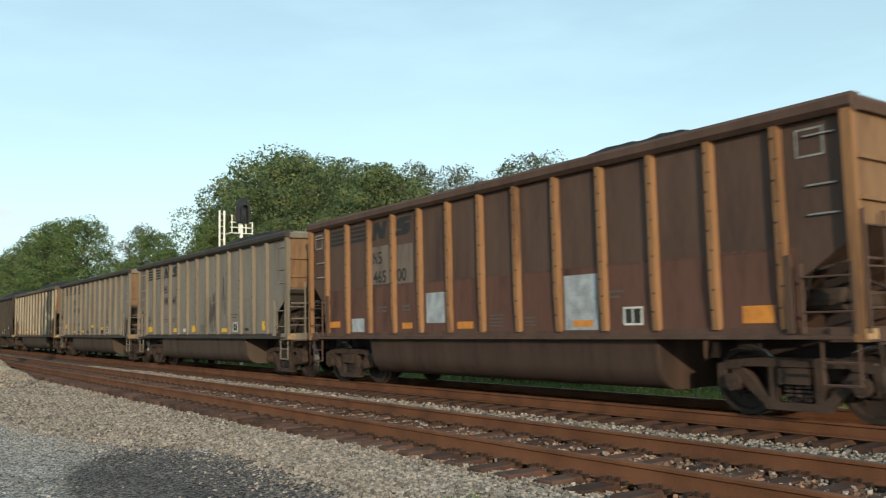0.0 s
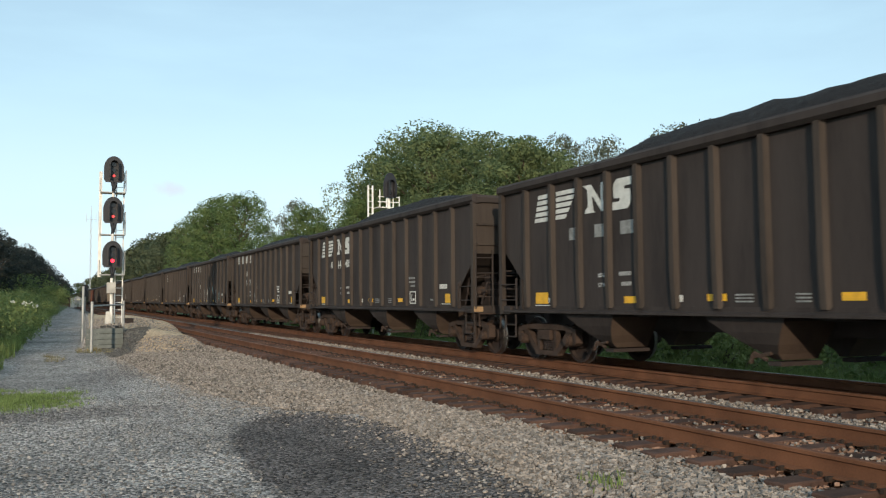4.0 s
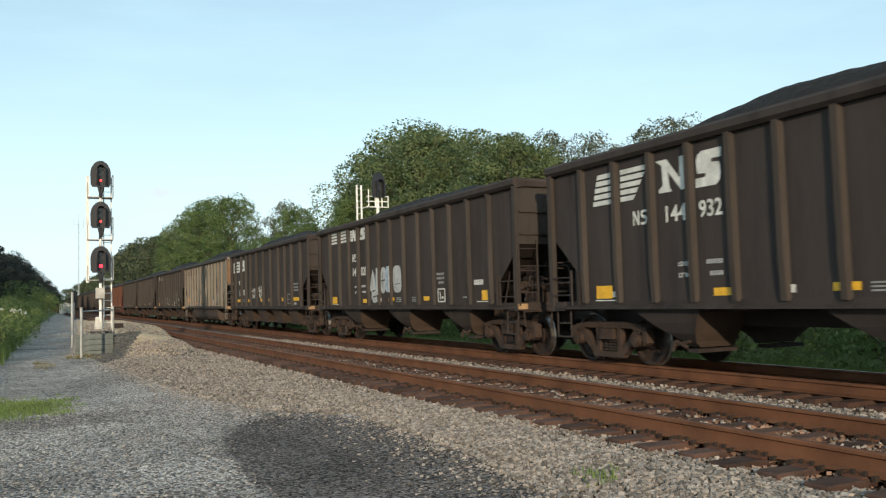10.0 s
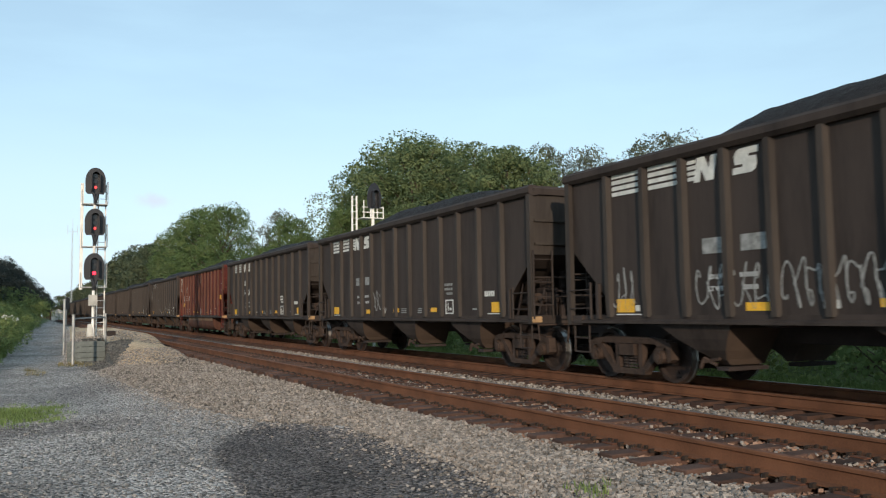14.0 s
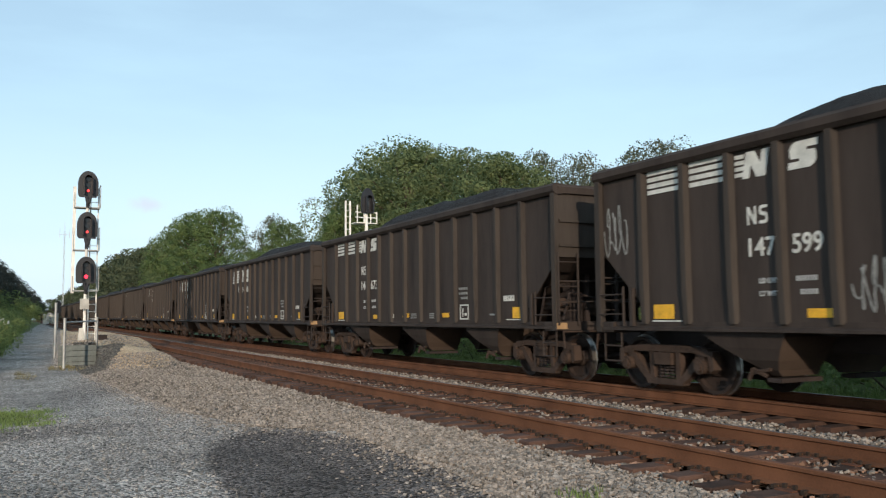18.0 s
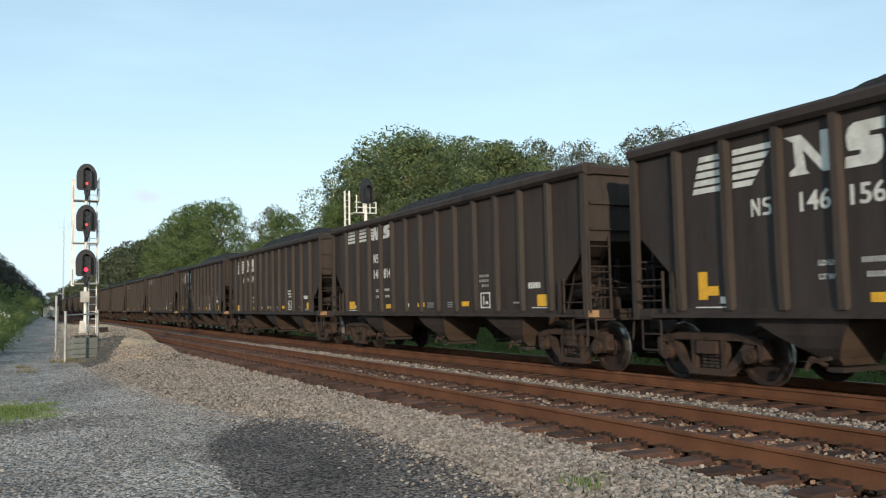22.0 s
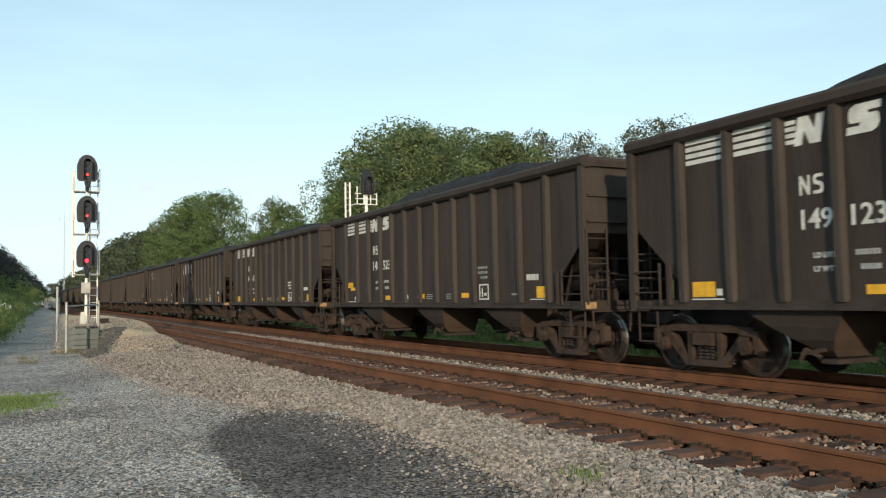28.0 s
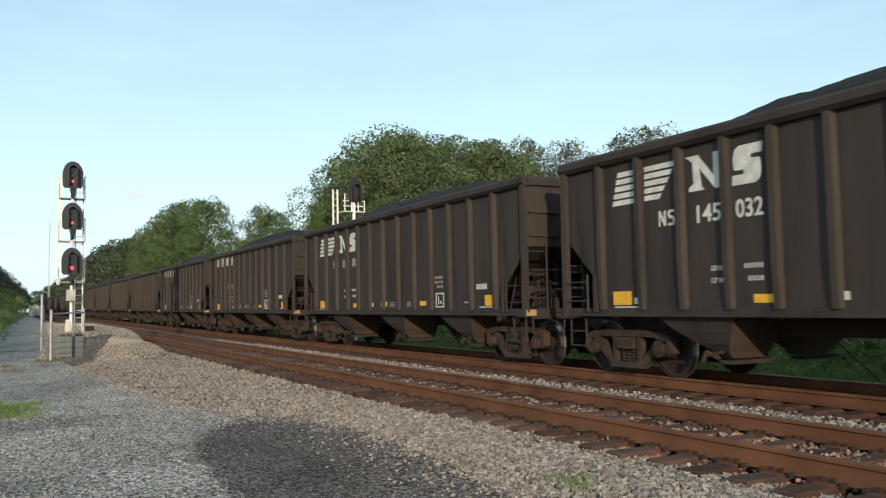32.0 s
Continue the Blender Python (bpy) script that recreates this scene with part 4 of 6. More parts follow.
def wheelset(parent, y):
    bm = bmesh.new()
    for s in (-1, 1):
        pr = [(s * 0.70, 0.10), (s * 0.70, 0.18), (s * 0.735, 0.36), (s * 0.69, 0.385), (s * 0.685, 0.485), (s * 0.715, 0.485), (s * 0.722, 0.46), (s * 0.815, 0.452), (s * 0.815, 0.39), (s * 0.76, 0.36), (s * 0.735, 0.18), (s * 0.80, 0.15), (s * 0.80, 0.085)]
        a = len(bm.faces)
        lathe(bm, pr, 18)
        bm.faces.ensure_lookup_table()
        for f in bm.faces[a:]:
            c = f.calc_center_median()
            r = math.hypot(c.y, c.z)
            if r > 0.44 and 0.70 < abs(c.x):
                f.material_index = 1
        for k in range(5):   # cast ribs and marks on the wheel's face
            t = 2 * math.pi * k / 5
            box(bm, s * 0.75 - 0.012, 0.27 * math.cos(t) - 0.03, 0.27 * math.sin(t) - 0.03, s * 0.75 + 0.012, 0.27 * math.cos(t) + 0.03, 0.27 * math.sin(t) + 0.03)
    rod(bm, (-1.0, 0, 0), (1.0, 0, 0), 0.075, 12)
    ob = part("wheelset", bm, (M_WHEEL, M_TREAD), parent, "brown iron wheels with a polished rim on one axle")
    ob.location = (0, y, 0.46)
    return ob


def truck(parent, y):
    """A three-piece truck: two cast side frames, bolster, springs, two wheelsets."""
    ob = new("truck")
    ob.parent = parent
    ob.location = (0, y, 0)
    for s in (-1, 1):
        x0, x1 = s * 0.94, s * 1.08
        bm = bmesh.new()
        # frame as a ring of bars: top bar, bottom bar, slanting arms, columns, pedestal jaws
        prism(bm, [(-1.02, 0.66), (-0.5, 0.67), (0.5, 0.67), (1.02, 0.66), (0.98, 0.74), (0.45, 0.79), (-0.45, 0.79), (-0.98, 0.74)], x0, x1)
        prism(bm, [(-0.42, 0.13), (0.42, 0.13), (0.46, 0.23), (-0.46, 0.23)], x0, x1)
        for d in (-1, 1):
            prism(bm, [(d * 0.40, 0.14), (d * 0.88, 0.56), (d * 0.98, 0.70), (d * 0.80, 0.70), (d * 0.34, 0.24)], x0 - s * 0.01, x1 - s * 0.015)
            prism(bm, [(d * 0.26, 0.20), (d * 0.36, 0.20), (d * 0.36, 0.70), (d * 0.26, 0.70)], x0 + s * 0.012, x1 - s * 0.012)
            prism(bm, [(d * 0.66, 0.74), (d * 1.10, 0.70), (d * 1.12, 0.42), (d * 1.02, 0.36), (d * 0.99, 0.62), (d * 0.76, 0.64)], x0 - s * 0.015, x1 + s * 0.015)
        part("side_frame", bm, M_TRUCK, ob, "dusty brown cast side frame")
        bm = bmesh.new()
        for d in (-0.13, 0.0, 0.13):
            for k in range(4):
                rod(bm, (s * 1.0, d, 0.25 + k * 0.052), (s * 1.0, d, 0.282 + k * 0.052), 0.055, 6)
        part("spring_nest", bm, M_UNDER, ob)["kind"] = "stuff"
        for d in (-0.864, 0.864):
            bm = bmesh.new()
            rod(bm, (s * 0.9, d, 0.46), (s * 1.16, d, 0.46), 0.115, 14)
            rod(bm, (s * 1.16, d, 0.46), (s * 1.19, d, 0.46), 0.075, 10)
            part("axle_cap", bm, M_TRUCK, ob)
    part("bolster", boxes((-1.12, -0.2, 0.46, 1.12, 0.2, 0.66)), M_TRUCK, ob)
    part("brake_beam", boxes((-0.8, -0.42, 0.3, 0.8, -0.34, 0.42), (-0.8, 0.34, 0.3, 0.8, 0.42, 0.42)), M_UNDER, ob)
    for d in (-0.864, 0.864):
        wheelset(ob, d)
    return ob


def ladder(name, parent, a, b, up, n, mat, out):
    """Two stiles at a and b (x, y), rungs between them."""
    z0, z1 = up
    bm = bmesh.new()
    for p in (a, b):
        rod(bm, (*p, z0), (*p, z1), 0.022, 6)
    for k in range(n):
        z = z0 + (z1 - z0) * (k + 0.6) / n
        rod(bm, (a[0] + out[0], a[1] + out[1], z), (b[0] + out[0], b[1] + out[1], z), 0.013, 5)
    return part(name, bm, mat, parent)


def coal_load(seed, crest):
    """A long uneven heap; crest: its height over the sill of the box, place by place along the car."""
    r = np.random.default_rng(seed)
    nu, nx = 72, 17
    ph = r.uniform(0, 6.28, 3)
    us, hs = [u for u, _ in crest], [h for _, h in crest]
    verts = []
    for i in range(nu):
        u = 0.12 + (LEN - 0.24) * i / (nu - 1)
        h = float(np.mean([np.interp(u + d, us, hs) for d in (-0.3, 0.0, 0.3)])) + 0.016 * math.sin(u * 2.1 + ph[0]) + 0.012 * math.sin(u * 4.7 + ph[1])
        for j in range(nx):
            w = j / (nx - 1) * 2 - 1
            z = 3.5 + max(0.05, h) * (1 - abs(w) ** 2.4)
            z += 0.04 * noise.noise((u * 1.3, w * 3, seed)) + 0.03 * noise.noise((u * 5, w * 10, seed + 5))
            verts.append((w * 1.36, yu(u), z))
    faces = [(i * nx + j, i * nx + j + 1, (i + 1) * nx + j + 1, (i + 1) * nx + j) for i in range(nu - 1) for j in range(nx - 1)]
    me = bpy.data.meshes.new("coal_load")
    me.from_pydata(verts, [], faces)
    for p in me.polygons:
        p.use_smooth = True
    me.materials.append(M_COAL)
    return me


COAL = [coal_load(k, ((0, 0.1), (1.6, 0.3), (2.6, 0.55), (3.6, h - 0.08), (4.6, h), (9.4, h - 0.03), (11.0, h - 0.22), (12.4, 0.3), (13.6, 0.1))) for k, h in ((1, 0.92), (2, 0.86), (3, 0.95), (4, 0.82), (5, 0.89))]
OWN_COAL = {0: coal_load(11, ((0, 0.1), (2.0, 0.3), (5.0, 0.42), (6.8, 0.52), (8.0, 0.66), (9.2, 0.74), (10.4, 0.76), (11.3, 0.56), (13.6, 0.2))),
            1: coal_load(12, ((0, 0.1), (3.0, 0.6), (6.8, 0.68), (7.9, 0.87), (8.7, 0.76), (9.8, 0.83), (11.2, 0.64), (13.6, 0.3))),
            2: coal_load(13, ((0, 0.1), (3.0, 0.55), (10.5, 0.6), (13.6, 0.1))),
            13: coal_load(14, ((0, 0.1), (2.4, 0.4), (3.4, 0.7), (4.5, 0.88), (7.0, 0.95), (10.0, 0.93), (11.5, 0.7), (13.6, 0.1))),
            30: coal_load(16, ((0, 0.1), (2.0, 0.3), (3.2, 0.58), (4.2, 0.8), (9.0, 0.84), (11.0, 0.62), (12.4, 0.3), (13.6, 0.1))),
            17: coal_load(15, ((0, 0.1), (2.2, 0.4), (2.9, 0.62), (3.5, 0.76), (4.6, 0.77), (5.6, 0.6), (6.6, 0.6), (7.8, 0.86), (9.2, 0.88), (10.2, 0.62), (11.5, 0.45), (13.6, 0.1)))}


def common(ob, paint, rib):
    """What all cars share: trucks, couplers, centre sill, end platforms, steps, brake gear."""
    part("centre_sill", boxes((-0.3, -LEN / 2 + 0.1, 0.72, 0.3, LEN / 2 - 0.1, 1.02)), M_UNDER, ob)
    for s in (-1, 1):
        e = s * LEN / 2
        truck(ob, s * 5.66)
        part("end_platform", boxes((-1.52, min(e, e - s * 0.42), 1.0, 1.52, max(e, e - s * 0.42), 1.17)), paint, ob)
        bm = bmesh.new()
        box(bm, -0.11, min(e, e + s * 0.55), 0.78, 0.11, max(e, e + s * 0.55), 0.98)
        box(bm, -0.2, min(e + s * 0.42, e + s * 0.64), 0.74, 0.2, max(e + s * 0.42, e + s * 0.64), 1.03)
        part("coupler", bm, M_UNDER, ob, "sooty knuckle coupler")
        part("air_hose", rods([((0.35, e, 0.9), (0.38, e + s * 0.3, 0.6)), ((0.38, e + s * 0.3, 0.6), (0.2, e + s * 0.6, 0.45))], 0.025), M_UNDER, ob)
        for x in (-1.46, 1.46):
            y0, y1 = e - s * 0.12, e - s * 0.56
            part("step", rods([((x, y0, 1.0), (x, y0, 0.5)), ((x, y1, 1.0), (x, y1, 0.5)), ((x, y0, 0.5), (x, y1, 0.5)), ((x, y0, 0.76), (x, y1, 0.76))], 0.017, 5), paint, ob)
    part("corner_pad", boxes((-1.53, -LEN / 2 - 0.02, 1.03, -1.3, -LEN / 2 + 0.1, 1.15)), M_PAD, ob, "tan corner pad")
    part("brake_wheel", rods([((0.7 + 0.26 * math.cos(a), -LEN / 2 - 0.12, 2.0 + 0.26 * math.sin(a)), (0.7 + 0.26 * math.cos(a + 0.5), -LEN / 2 - 0.12, 2.0 + 0.26 * math.sin(a + 0.5))) for a in [0.5236 * i for i in range(12)]] + [((0.7, -LEN / 2 - 0.12, 2.26), (0.7, -LEN / 2 - 0.12, 1.74)), ((0.44, -LEN / 2 - 0.12, 2.0), (0.96, -LEN / 2 - 0.12, 2.0))], 0.014, 5), M_UNDER, ob)
    y0 = -LEN / 2
    bm = bmesh.new()
    rod(bm, (-1.05, y0 + 0.45, 1.5), (-1.05, y0 + 1.0, 1.5), 0.14, 12)
    rod(bm, (-1.05, y0 + 0.3, 1.5), (-1.05, y0 + 0.45, 1.5), 0.05, 8)
    part("brake_cylinder", bm, M_TRUCK, ob, "dusty brown brake cylinder")
    bm = boxes((-0.85, y0 + 0.5, 1.17, -0.55, y0 + 0.85, 1.75))
    box(bm, -0.8, y0 + 0.55, 1.74, -0.6, y0 + 0.8, 1.95)
    part("valve_box", bm, M_UNDER, ob)
    part("brake_lever", rods([((-1.2, y0 + 0.25, 1.2), (-1.0, y0 + 0.3, 1.75)), ((-1.0, y0 + 0.3, 1.75), (-0.2, y0 + 0.3, 1.6))], 0.022, 5), M_UNDER, ob)
    part("pipe_run", rods([((-1.25, y0 + 1.0, 1.15), (-1.25, y0 + 0.75, 1.85)), ((-1.25, y0 + 0.75, 1.85), (-0.4, y0 + 0.7, 2.0))], 0.02, 5), M_UNDER, ob)
    for s in (-1, 1):
        e = s * LEN / 2
        part("uncoupling_lever", rods([((-1.45, e + s * 0.1, 0.98), (-0.3, e + s * 0.16, 0.98)), ((-1.45, e + s * 0.1, 0.98), (-1.45, e + s * 0.14, 0.66)), ((-0.3, e + s * 0.16, 0.98), (-0.12, e + s * 0.45, 0.9))], 0.016, 5), M_TRUCK, ob)
    bm = bmesh.new()
    rod(bm, (-0.55, -LEN / 2 + 0.9, 1.45), (0.35, -LEN / 2 + 0.9, 1.45), 0.2, 12)
    part("air_reservoir", bm, M_TRUCK, ob)


def end_cage(ob, paint, rib, cut_u, cut_z, low_z):
    """The open end under the slope sheet: posts, ladders, braces."""
    for s in (-1, 1):
        e = s * LEN / 2
        for x in (-1.5, 1.5):
            sx = 1 if x > 0 else -1
            bm = bmesh.new()
            box(bm, x - 0.045, min(e, e - s * 0.13), 1.0, x + 0.045, max(e, e - s * 0.13), 3.75)
            part("corner_post", bm, rib, ob)
            ladder("side_ladder", ob, (x + sx * 0.035, e - s * 0.1), (x + sx * 0.035, e - s * 0.72), (1.1, cut_z - 0.05 - 0.6 * (cut_z - low_z)), 2, paint, (sx * 0.02, 0))
            ladder("end_ladder", ob, (x, e + s * 0.04), (x - sx * 0.46, e + s * 0.04), (1.1, 2.5), 3, paint, (0, s * 0.03))
            part("strut", boxes((x - 0.03, min(e - s * 0.86, e - s * 0.94), 1.1, x + 0.03, max(e - s * 0.86, e - s * 0.94), low_z + 0.32)), paint, ob)
        part("end_rod", rods([((-1.4, e - s * 0.05, 1.95), (1.4, e - s * 0.05, 1.95)), ((-1.4, e - s * 0.05, 1.55), (1.4, e - s * 0.05, 1.55))], 0.018, 5), paint, ob)
        # slope sheet under the load, and a bulkhead post below it
        bm = bmesh.new()
        prism(bm, [(e - s * 0.08, cut_z), (e - s * 2.7, 1.05), (e - s * 2.74, 1.1), (e - s * 0.12, cut_z + 0.06)], -1.38, 1.38)
        part("slope_sheet", bm, paint, ob)
        for x in (-0.37, 0.37):
            bm = boxes((x - 0.05, min(e - s * 0.55, e - s * 0.63), 1.0, x + 0.05, max(e - s * 0.55, e - s * 0.63), cut_z - 0.3))
            part("bulkhead_post", bm, M_UNDER, ob)
        bm = boxes((-1.42, min(e - s * 0.05, e - s * 0.09), cut_z, 1.42, max(e - s * 0.05, e - s * 0.09), 3.72))
        part("end_sheet", bm, rib if ob.name.startswith("hopper") else paint if paint is M_RED else M_END_SUNLIT, ob)
        for z in (2.62, 3.1):
            part("end_stiffener", boxes((-1.42, min(e, e - s * 0.05), z, 1.42, max(e, e - s * 0.05), z + 0.05)), rib if ob.name.startswith("hopper") else paint if paint is M_RED else M_END_SUNLIT, ob)
        bm = bmesh.new()
        prism(bm, [(e - s * 0.16, 3.66), (e + s * 0.02, 3.66), (e + s * 0.04, 3.78), (e, 3.84), (e - s * 0.14, 3.84)], -1.46, 1.46)
        part("end_cap", bm, paint, ob)


def side_walls(ob, paint, rib, ribs, outline, depth=0.115, width=0.17, rib_low=1.14, chord=None):
    for s in (-1, 1):
        bm = bmesh.new()
        flat_poly(bm, outline, s * 1.42, 0.02, s)
        part("side_sheet", bm, paint, ob)
        bm = bmesh.new()
        prism(bm, [(s * 1.36, 3.64), (s * 1.52, 3.64), (s * 1.58, 3.70), (s * 1.58, 3.80), (s * 1.53, 3.85), (s * 1.36, 3.85)], -LEN / 2 - 0.02, LEN / 2 + 0.02, axis=1)
        part("top_chord", bm, chord or paint, ob)
        bm = bmesh.new()
        prism(bm, [(s * 1.36, 1.03), (s * 1.54, 1.03), (s * 1.54, 1.07), (s * 1.46, 1.10), (s * 1.46, 1.17), (s * 1.36, 1.17)], -LEN / 2 + 0.02, LEN / 2 - 0.02, axis=1)
        part("side_sill", bm, chord or paint, ob)
        me = None
        for u in ribs:
            if me is None:
                bm = bmesh.new()
                prof = [(-width / 2, s * 1.435), (-width * 0.3, s * (1.415 + depth)), (width * 0.3, s * (1.415 + depth)), (width / 2, s * 1.435)]
                lo = [bm.verts.new((x - (s * 0.025 if 0 < i < 3 else 0), y, rib_low)) for i, (y, x) in enumerate(prof)]
                mid = [bm.verts.new((x, y, rib_low + 0.55)) for y, x in prof]
                hi = [bm.verts.new((x, y, 3.65)) for y, x in prof]
                for a, b in ((lo, mid), (mid, hi)):
                    for i in range(3):
                        bm.faces.new((a[i], a[i + 1], b[i + 1], b[i]))
                bm.faces.new(lo), bm.faces.new(hi)
                one = part("rib", bm, rib, ob)
                me = one.data
            else:
                one = part("rib", me, rib, ob)
            one.location = (0, yu(u), 0)


def plain(ob):
    """A car that stays far off keeps only what can be made out: no fittings on its hidden side."""
    for o in list(ob.children_recursive):
        n = o.name.split(".")[0]
        if n in ("end_rod", "air_hose", "brake_wheel", "strut", "bulkhead_post", "axle_cap", "spring_nest", "brake_beam", "gate_frame", "gate_latch", "step", "cross_ridge", "uncoupling_lever", "pipe_run", "brake_lever", "end_stiffener"):
            bpy.data.objects.remove(o)
        elif n in ("rib", "side_ladder", "end_ladder", "corner_post") and max(v.co.x for v in o.data.vertices) > 0.6:
            bpy.data.objects.remove(o)
    return ob


def hopper(paint, rib, lead=0.0):
    """A three-bay open hopper with thirteen side ribs."""
    ob = new("hopper_car")
    ribs = [u - lead * max(0.0, 1 - u / 7.5) for u in (1.18, 2.15, 3.07, 3.96, 4.79, 5.66, 6.58, 7.53, 8.48, 9.42, 10.38, 11.37, 12.39)]
    out = [(0.04, 3.7), (0.04, 2.42), (1.12, 1.42), (1.12, 1.12), (LEN - 1.12, 1.12), (LEN - 1.12, 1.42), (LEN - 0.04, 2.42), (LEN - 0.04, 3.7)]
    side_walls(ob, paint, rib, ribs, out)
    end_cage(ob, paint, rib, 1.15, 2.42, 1.42)
    for b in (3.9, 7.75, 11.3):
        for s in (-1, 1):   # a pair of chutes, one on each side of the centre sill: a long slope on the far side, a rusty wall on the near one, browned as if sunlit
            bm = bmesh.new()
            rings = []
            for z, a, d, xo in ((1.06, 1.55, 0.0, 1.4), (0.97, 1.5, 0.02, 1.4), (0.8, 1.2, 0.12, 1.36), (0.63, 0.86, 0.22, 1.29), (0.49, 0.6, 0.32, 1.18), (0.4, 0.52, 0.36, 1.06)):
                rings.append([bm.verts.new((s * x, yu(b - u), z)) for x, u in ((xo, a), (0.32, a), (0.32, d), (xo, d))])
            for p, q in zip(rings, rings[1:]):
                for i in range(4):
                    f = bm.faces.new((p[i], p[(i + 1) % 4], q[(i + 1) % 4], q[i]))
                    # only the sun-facing wall gets the brown: rust with sunlight painted in
                    f.material_index = 1 if i == 2 and p is not rings[0] else 0
            bm.faces.new(rings[0]), bm.faces.new(rings[-1])
            bay = part("hopper_bay", bm, (paint, M_BAY), ob, "tapering hopper chute with a rusty end wall coloured as sunlit")
            part("gate_frame", boxes((min(s * 0.36, s * 1.2), yu(b - 0.26), 0.32, max(s * 0.36, s * 1.2), yu(b - 0.5), 0.38)), M_UNDER, bay)
            part("gate_latch", rods([((s * 1.2, yu(b - 0.5), 0.4), (s * 1.26, yu(b - 0.7), 0.5)), ((s * 1.26, yu(b - 0.7), 0.5), (s * 1.26, yu(b - 0.78), 0.34)), ((s * 1.22, yu(b - 0.42), 0.5), (s * 1.24, yu(b - 0.72), 0.44))], 0.03, 5), M_TRUCK, bay)
    for a, b in ((4.1, 5.1), (7.75, 9.2)):
        bm = bmesh.new()
        prism(bm, [(yu(a), 1.05), (yu(b), 1.05), (yu((a + b) / 2), 0.98 + 0.0)], -1.3, 1.3)
        part("cross_ridge", bm, M_UNDER, ob)
    common(ob, paint, rib)
    return ob


def big_hopper(paint, rib):
    """A longer-panelled four-bay hopper."""
    ob = new("hopper_car")
    ribs = [0.97, 2.27, 3.27, 4.19, 5.38, 6.63, 7.91, 9.2, 10.2, 11.2, 12.45]
    out = [(0.04, 3.7), (0.04, 2.5), (0.98, 1.75), (0.98, 1.12), (LEN - 1.1, 1.12), (LEN - 1.1, 1.8), (LEN - 0.04, 2.6), (LEN - 0.04, 3.7)]
    side_walls(ob, paint, rib, ribs, out, 0.12, 0.18)
    end_cage(ob, paint, rib, 1.0, 2.5, 1.7)
    for a, b, c, d in ((2.1, 3.9, 2.7, 3.6), (4.8, 6.7, 5.4, 6.4), (7.5, 9.3, 8.1, 9.0), (10.0, 11.6, 10.5, 11.3)):
        bm = bmesh.new()
        tv = [bm.verts.new((x, yu(u), 1.05)) for x, u in ((-1.38, a), (1.38, a), (1.38, b), (-1.38, b))]
        lv = [bm.verts.new((x, yu(u), 0.45)) for x, u in ((-1.2, c), (1.2, c), (1.2, d), (-1.2, d))]
        for i in range(4):
            bm.faces.new((tv[i], tv[(i + 1) % 4], lv[(i + 1) % 4], lv[i]))
        bm.faces.new(tv), bm.faces.new(lv)
        bay = part("hopper_bay", bm, M_BAY, ob, "rust-brown sloping hopper bay")
        part("gate_frame", boxes((-1.26, yu(d) - 0.05, 0.42, 1.26, yu(c) + 0.05, 0.5)), M_UNDER, bay)
    common(ob, paint, rib)
    return ob


